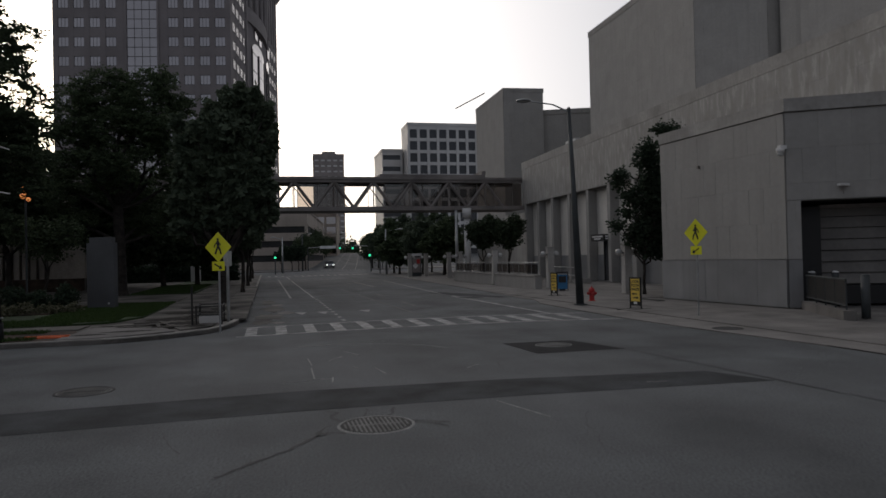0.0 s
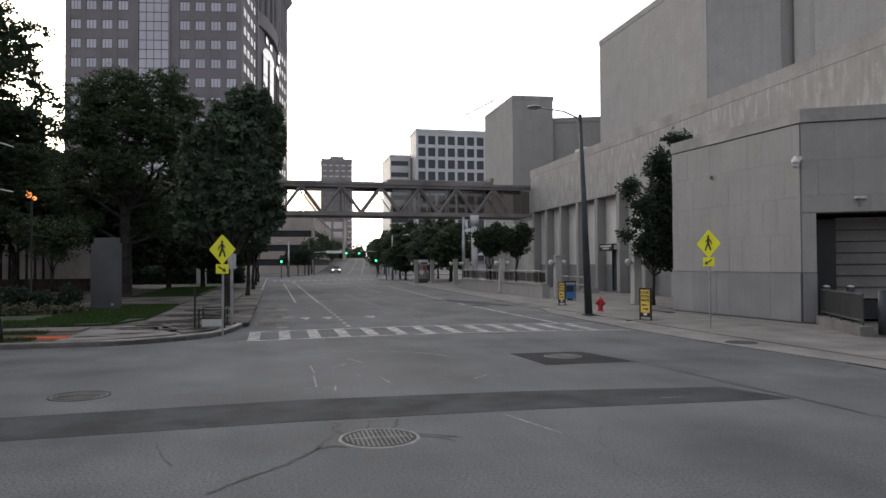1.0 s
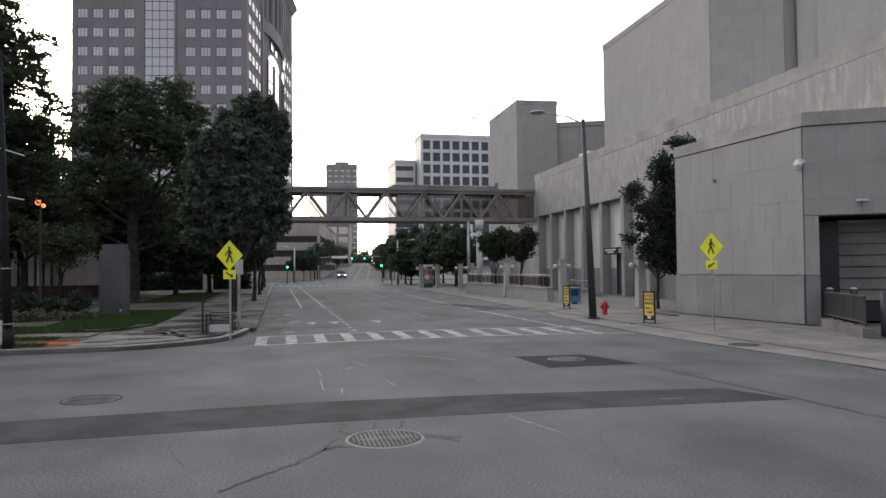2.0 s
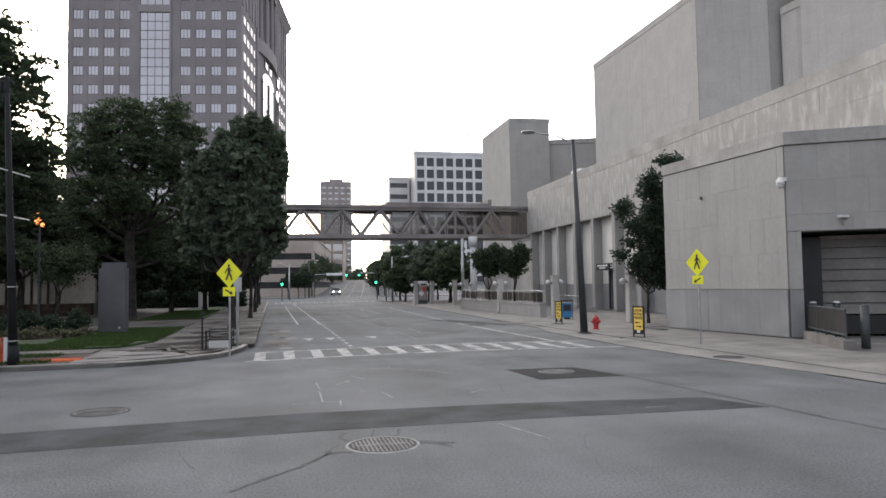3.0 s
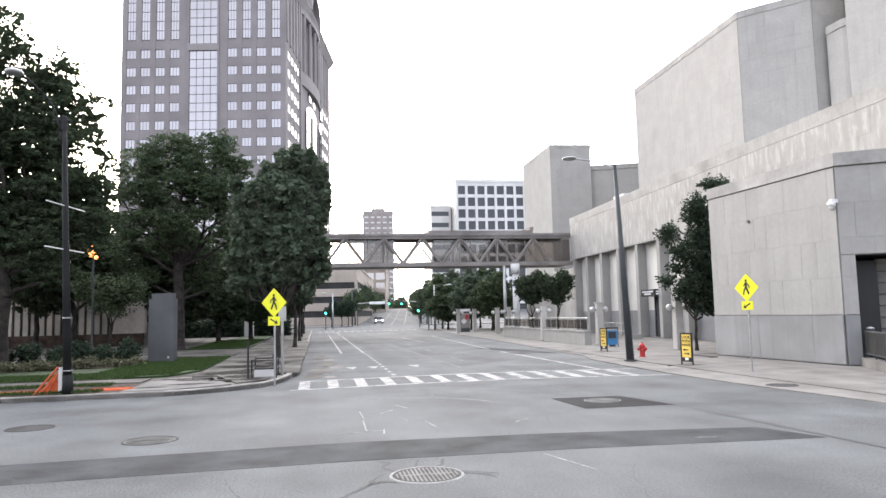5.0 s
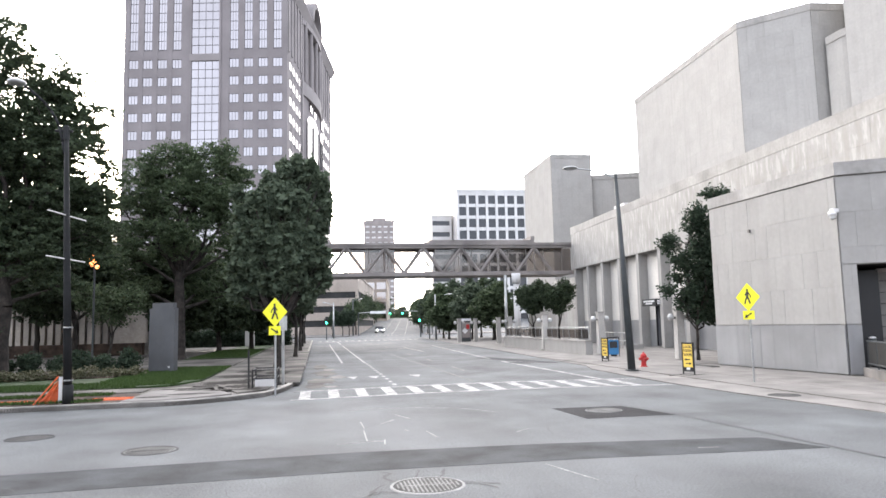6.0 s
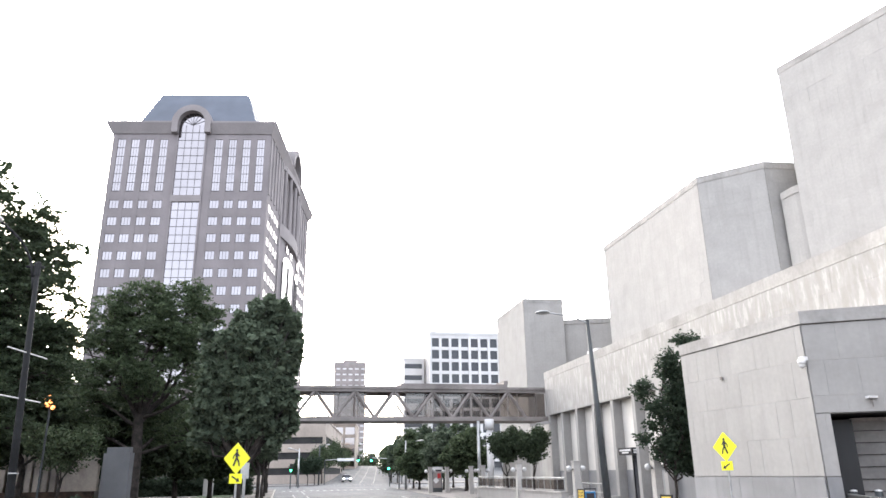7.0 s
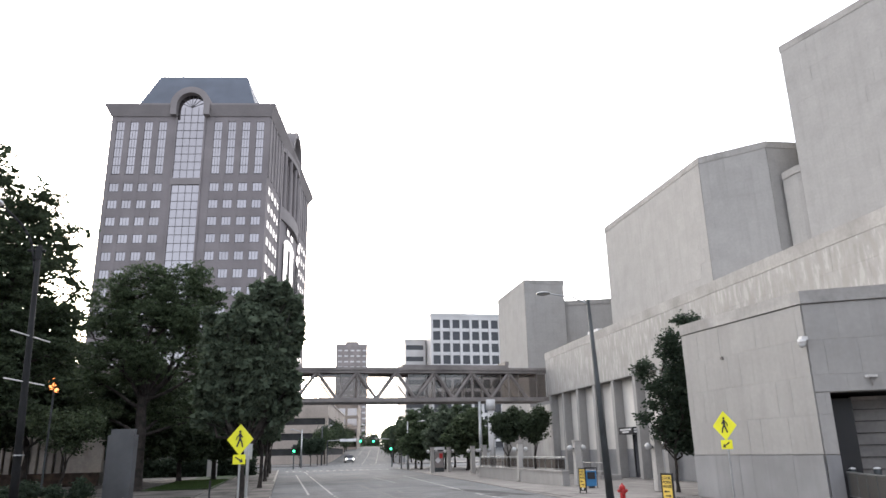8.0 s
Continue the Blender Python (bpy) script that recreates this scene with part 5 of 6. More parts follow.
part("apron", prism(B(), [(-2.2, 20.5), (-1.45, 21.2), (-1.35, 23.0), (-2.7, 24.6), (-3.3, 24.0)], 0, HL + 0.012), WALK_WET, ramp_pale)
chalk = thing("utility_marks", "faint sprayed utility marks on the asphalt", "road marking", kind="structure")
for a in ((0.8, 11.9, 0.82, 13.1), (0.8, 11.9, 1.08, 11.85), (1.05, 11.5, 1.1, 12.0), (1.9, 12.7, 1.98, 12.0), (0.85, 13.4, 0.83, 14.3), (1.2, 13.9, 1.5, 14.4), (1.85, 14.4, 1.6, 15.2), (0.3, 11.75, 0.75, 11.8),
          (1.55, 13.0, 1.6, 12.8), (2.2, 16.5, 2.7, 16.6), (3.0, 9.3, 3.3, 8.2), (3.4, 12.1, 3.7, 12.4), (5.5, 9.8, 5.8, 9.75)):
    line(chalk, *a, 0.026, CHALK, "mark", 0.005)
arc_pts = arc(1.5, 14.0, 2.4, 20, 110, 10)
for p, q in zip(arc_pts, arc_pts[1:]):
    line(chalk, *p, *q, 0.03, CHALK, "mark", 0.0045)


def manhole(x, y, r, rim, lid, label, z=0.0, lines=True):
    o = thing("manhole_cover", label, "manhole cover", (x, y, z), group="manhole covers")
    ring = B()
    n = 32
    for r0, r1, za, zb in ((r * 0.94, r, 0.008, 0.008),):
        a = [[ring.verts.new((q * math.cos(2 * math.pi * i / n), q * math.sin(2 * math.pi * i / n), zz)) for i in range(n)] for q, zz in ((r0, 0.0), (r0, za), (r1, zb), (r1 + 0.01, 0.0))]
        for s, t in zip(a, a[1:]):
            for i in range(n):
                ring.faces.new((s[i], s[(i + 1) % n], t[(i + 1) % n], t[i])[::-1])
    part("ring", ring, rim, o)
    part("lid", disc(B(), 0, 0, -0.01, 0.003, r * 0.935), lid, o)
    if lines:
        for k in range(-7, 8):
            xx = k * r * 0.115
            h = math.sqrt(max(0.01, (r * 0.84) ** 2 - xx * xx))
            part("rib", box(B(), xx - r * 0.025, xx + r * 0.025, -h, h, 0.003, 0.009), IRON_MID if rim == IRON_WORN else rim, o)
        part("rib", box(B(), -r * 0.7, r * 0.7, -r * 0.05, r * 0.05, 0.003, 0.0095), IRON_MID if rim == IRON_WORN else rim, o)
    return o


manhole(1.28, 8.5, 0.44, IRON_WORN, IRON, "worn cast-iron manhole cover with ribbed lid")
manhole(-2.62, 12.1, 0.42, IRON, IRON_MID, "dull cast-iron manhole cover in the road")
manhole(-5.15, 14.2, 0.4, PATCH, IRON, "dark flat manhole cover in the road", lines=False)
manhole(5.95, 14.35, 0.38, IRON_MID, IRON, "pale manhole cover in the dark patch", 0.004)
manhole(10.95, 15.4, 0.36, IRON, IRON, "dark iron cover at the kerb ramp", HR - 0.02, False)

# ---- theatre front: base band, door, planters ----
part("base_band", prism(B(), [(FX(59.2) + R7 - 0.05, 59.2), (FX(20) + R7 - 0.05, 20), (FX(20) + R7 + 0.1, 20), (FX(59.2) + R7 + 0.1, 59.2)], 0.05, 1.85), GRANITE, hall, "grey granite base course")
entry = part("stage_door", box(B(), FX(44.4) + R7 - 0.16, FX(44.4) + R7 - 0.06, 42.75, 44.05, 0.1, 2.75), DARK_GLASS, hall, "dark glazed stage door")
for y in (42.7, 43.4, 44.1):
    part("door_frame", box(B(), FX(44.4) + R7 - 0.22, FX(44.4) + R7 - 0.05, y - 0.05, y + 0.05, 0.1, 2.8), BLACK, entry)
hood = part("entrance_sign", box(B(), FX(44.4) - 0.35, FX(44.4) + R7, 42.5, 44.4, 2.75, 3.2), BLACK, hall, "black entrance sign with white lettering bars")
for z, y0, y1 in ((3.0, 42.7, 44.2), (2.85, 43.0, 43.9)):
    part("lettering_bar", box(B(), FX(44.4) - 0.37, FX(44.4) - 0.35, y0, y1, z, z + 0.1), PALE_SIGN, hood)
    part("lettering_bar", box(B(), FX(44.4) - 0.25, FX(44.4) + 0.4, 42.48, 42.5, z, z + 0.1), PALE_SIGN, hood)

planter = thing("planter_wall", "low pale stone planter wall with steel rail", "planter", kind="structure")
for y0, y1 in ((37.2, 44.4), (45.0, 54.5)):
    part("wall", box(B(), 14.55, 14.95, y0, y1, 0.0, 0.72), TRAVERTINE, planter, bevel=0.03)
    part("cap", box(B(), 14.5, 15.0, y0 - 0.02, y1 + 0.02, 0.72, 0.8), COPING, planter, bevel=0.015)
    r = B()
    tube(r, (14.75, y0, 1.5), (14.75, y1, 1.5), 0.03, n=8)
    part("handrail", r, GALV, planter)
    k = int((y1 - y0) / 0.9)
    for i in range(k + 1):
        part("rail_post", tube(B(), (14.75, y0 + (y1 - y0) * i / k, 0.8), (14.75, y0 + (y1 - y0) * i / k, 1.5), 0.02, n=6), GALV, planter)
    part("rail_panel", box(B(), 14.74, 14.76, y0 + 0.05, y1 - 0.05, 0.9, 1.4), BRIDGE_GLASS, planter, "smoky infill panel")
rail2 = thing("plaza_rail", "low grey steel rail by the stage door", "railing")
for z in (0.55, 1.05):
    part("bar", tube(B(), (19.3, 42.2, z), (19.9, 47.0, z), 0.03, n=6), GALV, rail2)
for i in range(8):
    part("post", tube(B(), (19.3 + 0.6 * i / 7, 42.2 + 4.8 * i / 7, 0.06), (19.3 + 0.6 * i / 7, 42.2 + 4.8 * i / 7, 1.05), 0.022, n=6), GALV, rail2)
part("kerb", box(B(), 19.1, 20.2, 41.8, 42.1, 0.06, 0.35), TRAVERTINE, rail2, "low stone block")

# concrete lamp posts with two globes
base_post = thing("globe_lamp_post", "square concrete lamp post with two white globes", "lamp post", (15.25, 36.7, 0.08), 0, "globe lamp posts")
part("post", prism(B(), [(-0.19, -0.19), (0.19, -0.19), (0.19, 0.19), (-0.19, 0.19)], 0, 2.2, [(-0.16, -0.16), (0.16, -0.16), (0.16, 0.16), (-0.16, 0.16)]), TRAVERTINE_FLAT, base_post, bevel=0.02)
part("cap", box(B(), -0.2, 0.2, -0.2, 0.2, 2.2, 2.28), COPING, base_post, bevel=0.01)
for sx in (-1, 1):
    part("bracket", tube(B(), (sx * 0.15, 0, 1.85), (sx * 0.3, 0, 1.85), 0.04, n=8), POLE, base_post)
    part("globe", ball(B(), (sx * 0.38, 0, 1.88), 0.16, 14), GLOBE, base_post, "white glass globe", smooth=True)
for x, y, s in ((14.7, 44.7, 1), (15.6, 56.5, 1), (15.9, 61.4, 1), (15.5, 69, 1), (13.4, 66.7, 1), (16.1, 29.7, 1.05)):
    copy_thing(base_post, pose(x, y, 0.08))

# hydrant
hy = thing("fire_hydrant", "red cast-iron fire hydrant on the pavement", "fire hydrant", (12.62, 26.2, HR - 0.02))
part("barrel", tube(tube(tube(B(), (0, 0, 0), (0, 0, 0.05), 0.15, n=16), (0, 0, 0.05), (0, 0, 0.42), 0.1, n=16), (0, 0, 0.4), (0, 0, 0.45), 0.135, n=16), RED, hy, smooth=False)
part("bonnet", ball(B(), (0, 0, 0.46), 0.11, 16, 0.9), RED, hy, smooth=True)
part("nut", tube(B(), (0, 0, 0.54), (0, 0, 0.6), 0.035, n=6), RED, hy)
for q, r in (((-0.19, 0, 0.33), 0.055), ((0.19, 0, 0.33), 0.055), ((0, -0.18, 0.3), 0.07)):
    part("outlet", tube(B(), (0, 0, q[2]), q, r, n=12), RED, hy)


def words(owner, body, at, size, mat, name="lettering"):
    c = bpy.data.curves.new(name, "FONT")
    c.offset = 0.005
    c.body, c.size, c.align_x, c.align_y, c.extrude = body, size, "CENTER", "CENTER", 0.002
    ob = new(name, c)
    ob.data.materials.append(mat)
    ob.parent = owner
    ob.matrix_basis = pose(*at, 90, 0, 0)
    return ob


def sandwich(at, turn):
    o = thing("sandwich_board", "black framed yellow sidewalk board reading look both ways", "sandwich board", at, turn, "sandwich boards")
    fr = B()
    for x in (-0.25, 0.22):
        box(fr, x, x + 0.03, -0.02, 0.02, 0.0, 1.08)
    for z in (0.13, 1.05):
        box(fr, -0.22, 0.22, -0.02, 0.02, z, z + 0.03)
    part("frame", fr, BLACK, o, "black steel frame")
    part("backing", box(B(), -0.22, 0.22, -0.012, 0.012, 0.16, 1.05), BLACK, o)
    part("panel", box(B(), -0.19, 0.19, -0.02, -0.012, 0.27, 1.02), BOARD_YELLOW, o, "orange-yellow printed panel")
    part("emblem", box(B(), -0.07, 0.07, -0.02, -0.012, 0.18, 0.26), PALE_SIGN, o)
    for body, z in (("LOOK", 0.93), ("BOTH", 0.8), ("WAYS", 0.67)):
        words(o, body, (0, -0.022, z), 0.125, BLACK)
    for s, z in ((-1, 0.52), (1, 0.39)):
        a = box(B(), -0.09, 0.09, -0.024, -0.02, z - 0.018, z + 0.018)
        v = [a.verts.new((s * x, -0.024, z + dz)) for x, dz in ((0.15, 0), (0.06, 0.05), (0.06, -0.05))]
        a.faces.new(v)
        part("arrow", a, BLACK, o)
    for sy in (-1, 1):
        for x in (-0.2, 0.2):
            part("foot", tube(B(), (x, 0, 0.03), (x * 1.3, sy * 0.62, 0.015), 0.016, n=6), BLACK, o)
    return o


sandwich((12.05, 21.75, HR - 0.02), -72)
sandwich((12.8, 30.4, HR - 0.02), -77)
nb = thing("newspaper_box", "blue newspaper box in a black frame", "newspaper box", (14.95, 34.4, HR - 0.02), -22)
part("cabinet", box(B(), -0.25, 0.25, -0.2, 0.2, 0.12, 0.85), BLUE, nb, "blue steel cabinet", bevel=0.02)
part("window", box(B(), -0.19, 0.19, -0.215, -0.2, 0.45, 0.78), BLACK, nb, "dark display window")
fr = B()
for x in (-0.3, 0.27):
    box(fr, x, x + 0.03, -0.03, 0.03, 0, 1.0)
box(fr, -0.27, 0.27, -0.03, 0.03, 0.94, 1.0)
part("frame", fr, BLACK, nb)
part("stand", box(B(), -0.15, 0.15, -0.12, 0.12, 0, 0.12), BLACK, nb)

# tree grates and cast covers on the plaza
grates = thing("tree_grates", "dark iron tree grates set in the plaza paving", "tree grate", kind="structure")
for x, y in ((14.3, 25.6), (14.6, 29.5), (13.9, 33.5), (15.8, 31.5)):
    part("grate", box(B(), x - 0.75, x + 0.75, y - 0.75, y + 0.75, HR - 0.02, HR + 0.004), IRON, grates)

# dock yard
dockwall = thing("dock_wall", "low concrete ramp wall with a steel rail", "wall", kind="structure")
D0, D1 = Vector((16.55, 19.15)), Vector((14.75, 15.6))
dn = Vector((D1.y - D0.y, D0.x - D1.x)).normalized() * 0.16
part("wall", prism(B(), [tuple(D0 + dn), tuple(D0 - dn), tuple(D1 - dn), tuple(D1 + dn)], 0.0, 0.28), WALK, dockwall, bevel=0.02)
for z in (0.4, 1.08):
    part("rail", tube(B(), (*D0, z), (*(D0.lerp(D1, 0.93)), z), 0.028, n=8), POLE, dockwall)
for i in range(5):
    q = D0.lerp(D1, 0.03 + 0.225 * i)
    part("rail_post", tube(B(), (*q, 0.2), (*q, 1.1), 0.026, n=6), POLE, dockwall)
part("rail_mesh", prism(B(), [tuple(D0 + dn * 0.05), tuple(D0 - dn * 0.05), tuple(D0.lerp(D1, 0.93) - dn * 0.05), tuple(D0.lerp(D1, 0.93) + dn * 0.05)], 0.42, 1.05), MESH, dockwall, "dark wire infill")
for x, y, h in ((15.35, 15.7, 1.12), (17.62, 19.12, 1.1), (17.02, 19.45, 1.1)):
    b = thing("bollard", "dark steel bollard with pale cap", "bollard", (x, y, 0.05), group="dock bollards")
    part("post", tube(B(), (0, 0, 0), (0, 0, h), 0.11, n=16), POLE, b, smooth=True)
    part("cap", ball(B(), (0, 0, h), 0.112, 14, 0.45), PALE_SIGN if h < 1.11 else POLE, b, smooth=True)
cam_dome = thing("security_camera", "white dome security camera on the annex corner", "security camera", (16.05, 19.45, 5.0))
part("mount", box(B(), -0.12, 0.1, -0.08, 0.08, 0.1, 0.22), WHITE, cam_dome, bevel=0.01)
part("housing", tube(B(), (-0.12, -0.05, -0.02), (-0.12, -0.05, 0.12), 0.13, n=16), WHITE, cam_dome, smooth=True)
part("dome", ball(B(), (-0.12, -0.05, -0.04), 0.11, 14), GLOBE, cam_dome, smooth=True)
vent = thing("wall_fitting", "small dark fitting on the annex wall", "wall fitting", (15.86, 23.6, 5.05))
part("body", box(B(), -0.08, 0.0, -0.045, 0.045, -0.05, 0.06), STEEL, vent, bevel=0.01)
p_l = dk(1.6, -0.12)
dl = thing("dock_light", "small white floodlight over the loading dock", "floodlight", (p_l[0], p_l[1], 3.85))
part("stem", tube(B(), (0, 0, -0.25), (0, 0, 0.0), 0.02, n=6), STEEL, dl)
part("lamp", box(B(), -0.16, 0.16, -0.08, 0.08, 0.0, 0.07), WHITE, dl, bevel=0.02)

def B_diamond(cx, y, cz, r, d):
    """A flat square plate standing on its corner."""
    bm = B()
    f, k = [[bm.verts.new((cx + dx * r, yy, cz + dz * r)) for dx, dz in ((0, -1), (1, 0), (0, 1), (-1, 0))] for yy in (y, y + d)]
    bm.faces.new(f), bm.faces.new(k[::-1])
    for i in range(4):
        bm.faces.new((f[i], k[i], k[(i + 1) % 4], f[(i + 1) % 4]))
    return bm


# bus kiosk
ki = thing("kiosk", "small dark kiosk with white header and red poster", "kiosk", (15.0, 71.5, HR - 0.02))
part("frame", box(B(), -0.5, 0.5, -0.3, 0.3, 0, 2.1), POLE, ki, bevel=0.03)
part("header", box(B(), -0.55, 0.55, -0.36, -0.3, 2.1, 2.36), PALE_SIGN, ki, "white header board")
part("board", box(B(), -0.42, 0.42, -0.315, -0.3, 0.4, 1.95), BROWN, ki, "dull brown timetable board")
part("poster", box(B(), 0.02, 0.36, -0.33, -0.315, 1.3, 1.75), RED, ki, "red poster")
part("diamond_sign", B_diamond(-0.12, -0.335, 1.1, 0.3, 0.02), PALE_SIGN, ki, "white diamond panel")

# ---- signals at the far crossing ----
def signal(at, h, lamps, arm=0.0):
    o = thing("traffic_signal", "dark traffic signal on a post showing green", "traffic signal", at, group="traffic signals")
    part("post", tube(B(), (0, 0, 0), (0, 0, h), 0.08, n=10), POLE, o)
    if arm:
        part("mast_arm", tube(B(), (0, 0, h - 0.1), (arm, 0, h + 0.25), 0.06, n=8), GALV, o)
    for x, z in lamps:
        hd = part("signal_head", box(B(), x - 0.18, x + 0.18, -0.3, -0.08, z - 0.75, z + 0.4), BLACK, o, "black three-lamp head", bevel=0.02)
        part("green_lens", tube(B(), (x, -0.34, z - 0.5), (x, -0.3, z - 0.5), 0.14, n=16), GREEN_LIGHT, hd, "lit green lens")
        for dz in (-0.15, 0.2):
            part("dark_lens", tube(B(), (x, -0.33, z + dz), (x, -0.3, z + dz), 0.12, n=14), IRON, hd)
    return o


signal((1.3, 104, 0.0), 2.9, [(0, 2.9)])
signal((13.87, 88, 0.05), 3.0, [(0, 2.95)])
signal((14.9, 103, 0.05), 3.2, [(-0.2, 2.92)])
signal((7.2, 127, 0.1), 4.1, [(5.64, 4.37)], 6.0)
signal((20.5, 127, 0.1), 4.1, [(-5.41, 4.33)], -5.7)
sg = thing("street_name_sign", "pale street name sign on the mast arm", "road sign", (10.9, 126.8, 4.0))
part("plate", box(B(), -1.6, 1.2, -0.1, -0.06, -0.05, 0.4), PALE_SIGN, sg)
part("hanger", box(B(), -0.1, 0.1, -0.06, 0.14, 0.1, 0.3), GALV, sg)

# oncoming car waiting at the far crossing
car = thing("car", "silver car facing the crossing with lit headlights", "car", (13.1, 150, 0.21))
part("body", prism(B(), [(-0.9, 0), (0.9, 0), (0.9, 4.3), (-0.9, 4.3)], 0.3, 0.85, [(-0.85, 0.15), (0.85, 0.15), (0.85, 4.2), (-0.85, 4.2)]), CAR_PAINT, car, bevel=0.06)
part("cabin", prism(B(), [(-0.8, 1.0), (0.8, 1.0), (0.8, 3.9), (-0.8, 3.9)], 0.85, 1.45, [(-0.62, 1.7), (0.62, 1.7), (0.62, 3.4), (-0.62, 3.4)]), DARK_GLASS, car, "dark glazed cabin", bevel=0.04)
part("roof", box(B(), -0.6, 0.6, 1.75, 3.35, 1.45, 1.49), CAR_PAINT, car)
for x in (-0.88, 0.7):
    for y in (0.7, 3.4):
        wl = part("wheel", tube(B(), (x, y + 0.1, 0.33), (x + 0.18, y + 0.1, 0.33), 0.33, n=18), BLACK, car)
        part("rim", tube(B(), (x - 0.005, y + 0.1, 0.33), (x + 0.185, y + 0.1, 0.33), 0.19, n=14), GALV, wl)
for x in (-0.68, 0.68):
    part("headlight", ball(B(), (x, 0.08, 0.66), 0.13, 10), HEADLIGHT, car, "lit headlight")
part("bumper", box(B(), -0.85, 0.85, -0.06, 0.02, 0.32, 0.52), BLACK, car, bevel=0.02)

# low fence ring round the kerb tree and its sign post
ring = thing("tree_guard", "low black steel guard rail round the tree pit", "tree guard", (-1.55, 22.4, HL - 0.03))
for p, q in (((-0.35, -0.6), (0.35, -0.6)), ((0.35, -0.6), (0.35, 0.6)), ((0.35, 0.6), (-0.35, 0.6)), ((-0.35, 0.6), (-0.35, -0.6))):
    for z in (0.3, 0.55):
        part("bar", tube(B(), (*p, z), (*q, z), 0.02, n=6), BLACK, ring)
    part("post", tube(B(), (*p, 0), (*p, 0.58), 0.025, n=6), BLACK, ring)
part("stake", tube(B(), (-0.45, -0.7, 0), (-0.45, -0.7, 1.15), 0.03, n=6), BLACK, ring)
part("board", box(B(), -0.3, 0.3, -0.3, -0.27, 0.05, 0.28), WHITE, ring, "fallen white board")

# orange safety net heap by the lamp
net = thing("safety_net", "crumpled orange plastic safety net on stakes", "safety net", (-6.62, 19.45, HL))
rr = random.Random(8)
for k in range(9):
    a = Vector((rr.uniform(-0.45, 0.2), rr.uniform(-0.25, 0.2), 0.0))
    part("net_strand", tube(B(), a, (0.22 + rr.uniform(-0.1, 0.08), rr.uniform(-0.1, 0.1), rr.uniform(0.45, 0.68)), 0.022, 0.012, 5), ORANGE, net)
part("net_sheet", prism(B(), [(-0.35, -0.05), (0.2, 0.0), (0.2, 0.03), (-0.35, 0.0)], 0.0, 0.35, [(0.1, -0.05), (0.25, 0.0), (0.25, 0.03), (0.1, 0.0)]), ORANGE, net)
part("stake", box(B(), 0.24, 0.32, -0.15, -0.11, 0.0, 0.66), PALE_SIGN, net, "pale wooden stake")
for x0, x1, y in ((-8.9, -6.9, 19.6), (-5.85, -4.75, 19.7)):
    o = thing("fallen_net", "flattened orange safety net on the verge", "safety net", (0, 0, 0))
    for k in range(5):
        part("net_strip", box(B(), x0 + 0.1 * rr.random(), x1 - 0.2 * rr.random(), y + 0.09 * k, y + 0.09 * k + 0.05, HL, HL + 0.02 + 0.025 * rr.random()), ORANGE, o)

# amber sun glint through the leaves, imitated by emitting balls on an added post
al = thing("amber_lamp", "added glowing amber balls for low sun glinting through the trees", "lamp post", (-11.06, 38, 0.1))
part("post", tube(B(), (0, 0, 0), (0, 0, 5.1), 0.05, n=8), POLE, al)
for x, z, r in ((-0.13, 5.2, 0.13), (0.16, 5.6, 0.12), (0.02, 5.38, 0.11), (0.12, 5.05, 0.1), (-0.08, 5.68, 0.08), (-0.22, 5.45, 0.07), (0.26, 5.3, 0.07)):
    part("globe", ball(B(), (x, 0, z), r, 12), AMBER_GLINT, al, "glowing amber ball standing in for sun glint", smooth=True)
# ---- street behind the camera ----
back = thing("rear_block", "plain brick block on the near side of the street", "building", (0, 0, 0))
part("wall", box(B(), -70, -14, -40, -16, 0, 14), BROWN, back)
part("wall", box(B(), 14, 60, -60, -30, 0, 12), BEIGE, back)

damp = thing("damp_stains", "dark damp stains on the corner walk", "stain", kind="structure")
rs = random.Random(77)
for cx, cy, rx, ry in ((-2.2, 22.6, 0.8, 0.7), (-2.9, 24.2, 0.9, 0.8), (-1.9, 25.4, 0.7, 1.1), (-2.6, 27.2, 0.9, 0.9), (-1.5, 23.6, 0.45, 0.7), (-3.9, 22.4, 0.9, 0.3), (-1.5, 28.6, 0.5, 1.2), (-2.7, 30.0, 0.6, 0.7), (-3.5, 20.6, 0.7, 0.22), (-2.7, 21.5, 0.5, 0.3), (-4.3, 20.0, 0.45, 0.2), (-1.9, 21.5, 0.35, 0.45), (-3.6, 21.9, 0.6, 0.25)):
    k = 40
    pts = [(cx + rx * f * math.cos(2 * math.pi * i / k), cy + ry * f * math.sin(2 * math.pi * i / k)) for i, f in ((i, rs.uniform(0.62, 1.08)) for i in range(k))]
    part("stain", prism(B(), pts, HL - 0.03, HL + 0.0135), WET, damp)

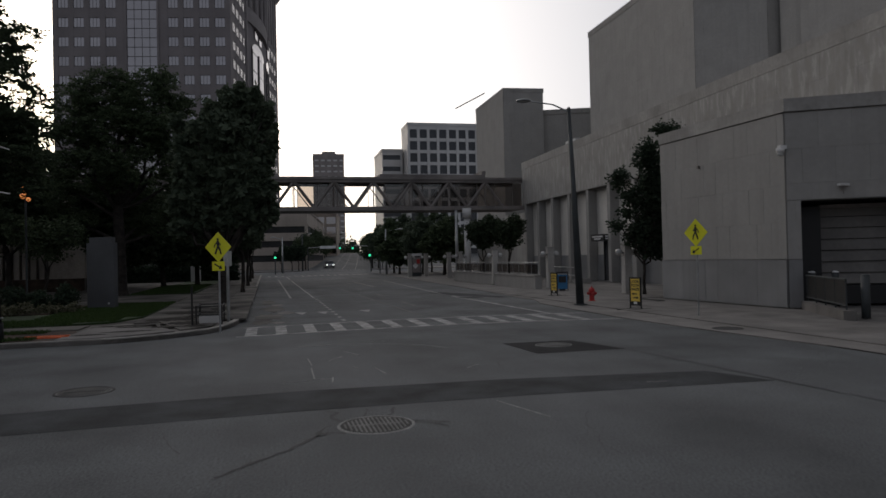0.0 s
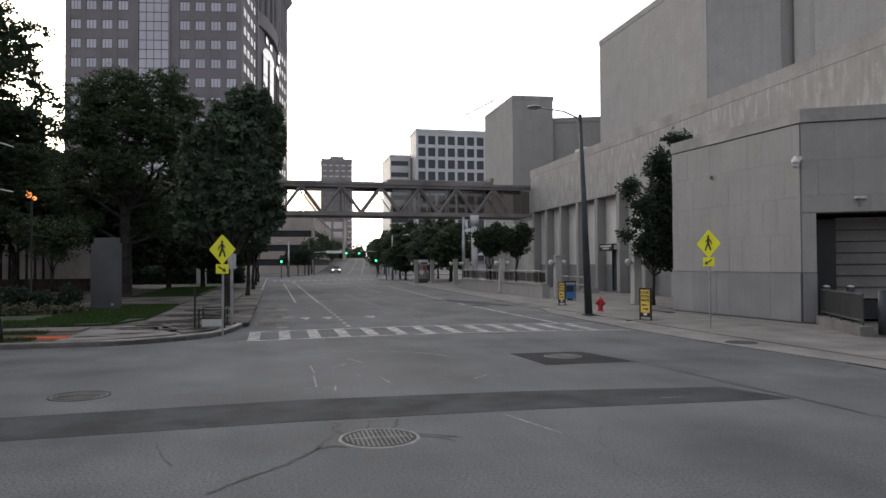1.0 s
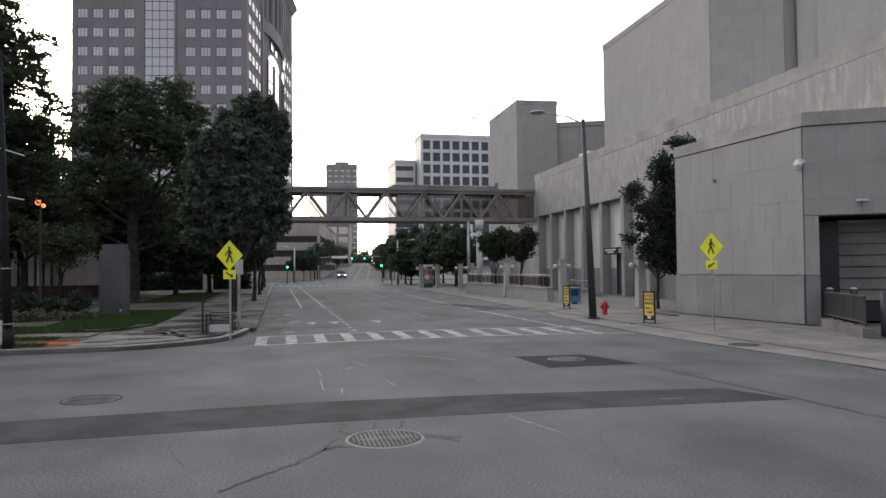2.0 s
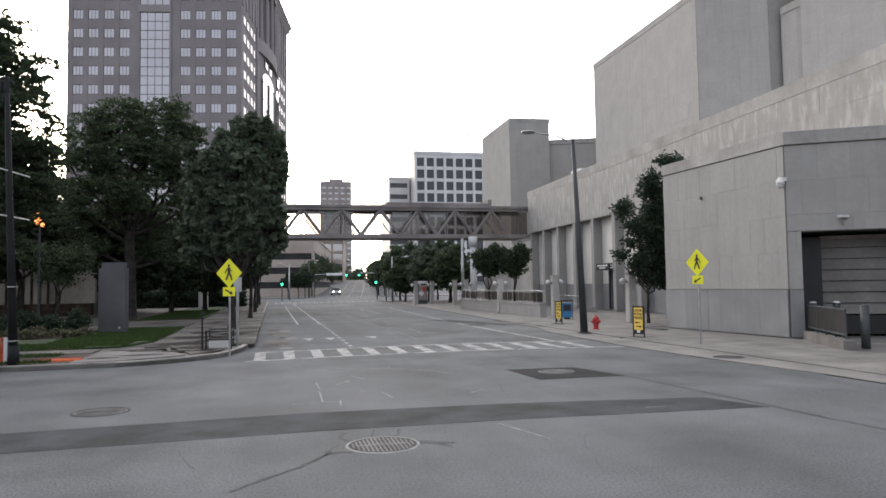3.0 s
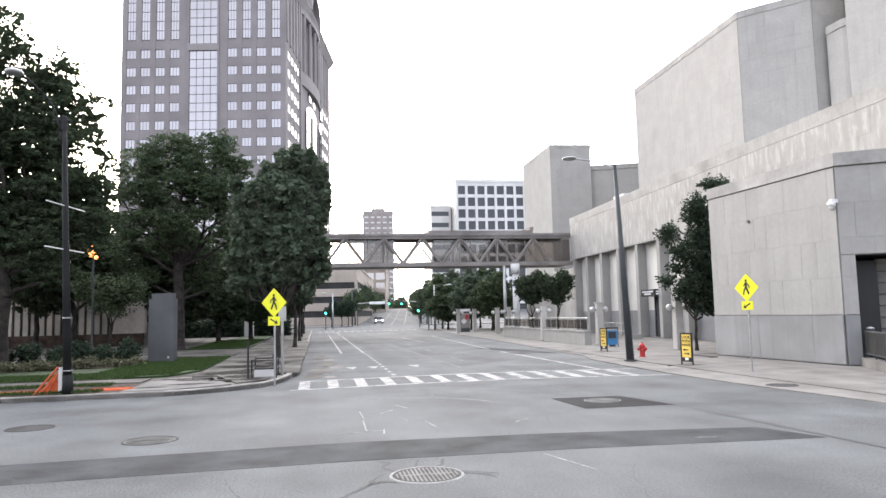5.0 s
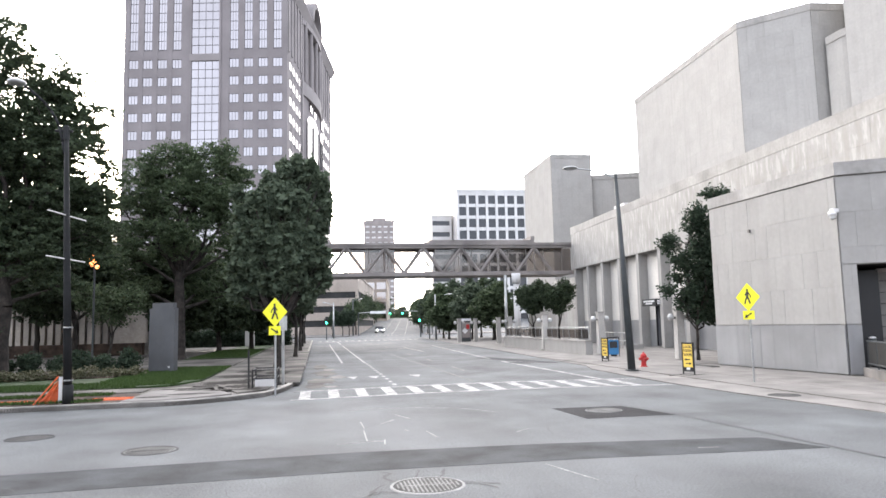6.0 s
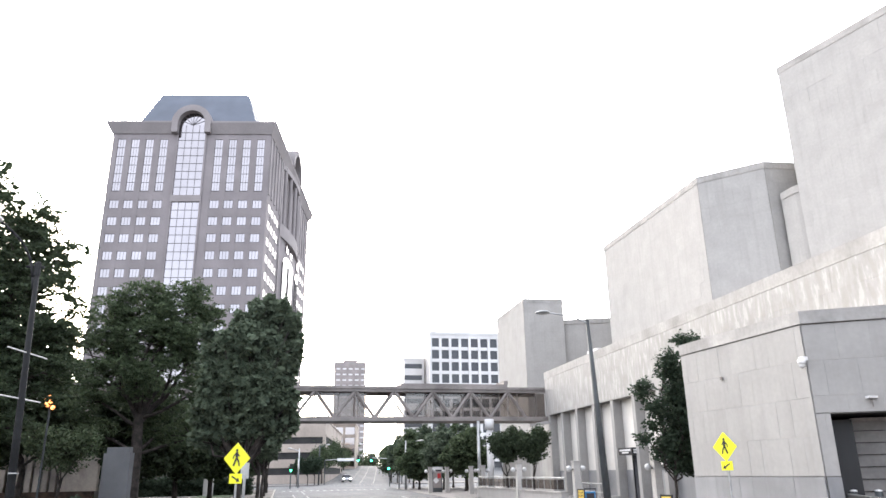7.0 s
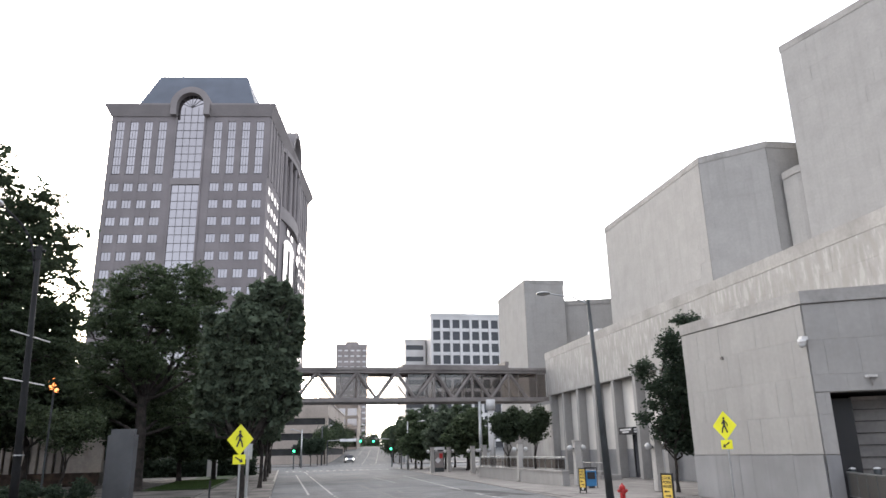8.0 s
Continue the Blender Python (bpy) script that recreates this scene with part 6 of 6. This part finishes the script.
# ---- stone pieces ----
for k, (p, q, lv, wd) in enumerate((((FX(59.5), 59.5), (FX(14), 14), [6.42, 7.45, 8.5, 9.54], 1.25),)):
    cladding(fascia, p, q, lv, wd, TRAVERTINE_DRIP, seed=k)
cladding(hall, BOX[0], BOX[1], [9.5 + 1.06 * i for i in range(13)], 1.33, TRAVERTINE, seed=3)
cladding(hall, BOX[1], BOX[2], [9.5 + 1.06 * i for i in range(13)], 1.18, TRAVERTINE, seed=4)
cladding(hall, BOX[2], BOX[3], [9.5 + 1.06 * i for i in range(13)], 1.1, TRAVERTINE, seed=5)
cladding(hall, FLY[0], FLY[1], [9.5 + 1.05 * i for i in range(19)], 1.3, TRAVERTINE, seed=6)
cladding(hall, END[3], END[0], [0.1 + 1.07 * i for i in range(19)], 1.35, TRAVERTINE, seed=7)
cladding(hall, END[0], END[1], [0.1 + 1.07 * i for i in range(19)], 1.1, TRAVERTINE, seed=8)
LV = [1.6, 2.78, 3.96, 5.14, 6.25]
cladding(annex, A0, A1, LV, 0.66, TRAVERTINE, seed=9)
cladding(annex, A0, A1, [0.06, 1.58], 0.66, GRANITE, proud=0.03, stagger=0, seed=10)
cladding(annex, A1, dk(0.4), [1.6, 2.78, 3.45], 0.5, TRAVERTINE, seed=11)
cladding(annex, A1, dk(0.4), [0.06, 1.58], 0.5, GRANITE, proud=0.03, stagger=0, seed=12)
cladding(annex, A1, A2, [3.47, 4.0, 5.1, 6.25], 0.95, TRAVERTINE, seed=13)
# paving slabs
slabs = thing("corner_paving", "stained concrete paving slabs of the corner walk", "paving", kind="structure")
for i in range(3):
    for j in range(20):
        piece("paving_slab", 1.08, 1.5, 0.05, WALK_WET, slabs, pose(-3.85 + 1.1 * i, 23.4 + 1.52 * j, HL - 0.04), 0.008)
for i in range(14):
    piece("paving_slab", 1.48, 1.3, 0.05, WALK_WET, slabs, pose(-26 + 1.5 * i, 21.95, HL - 0.04), 0.008)
for i in range(12):
    for j in range(4):
        piece("paving_slab", 1.48, 1.9, 0.05, WALK_WET, slabs, pose(-22 + 1.5 * i, 35.2 + 1.95 * j, HL - 0.04), 0.008)
plaza = thing("plaza_paving", "pale concrete paving slabs before the theatre", "paving", kind="structure")
for j in range(18):
    for i in range(4):
        x = 11.55 + 1.52 * i
        y = 8.6 + 1.52 * j
        if x < 14.1 or y > 26.3 or y < 14.5:
            piece("paving_slab", 1.5, 1.5, 0.05, WALK, plaza, pose(x, y, HR - 0.045), 0.008)
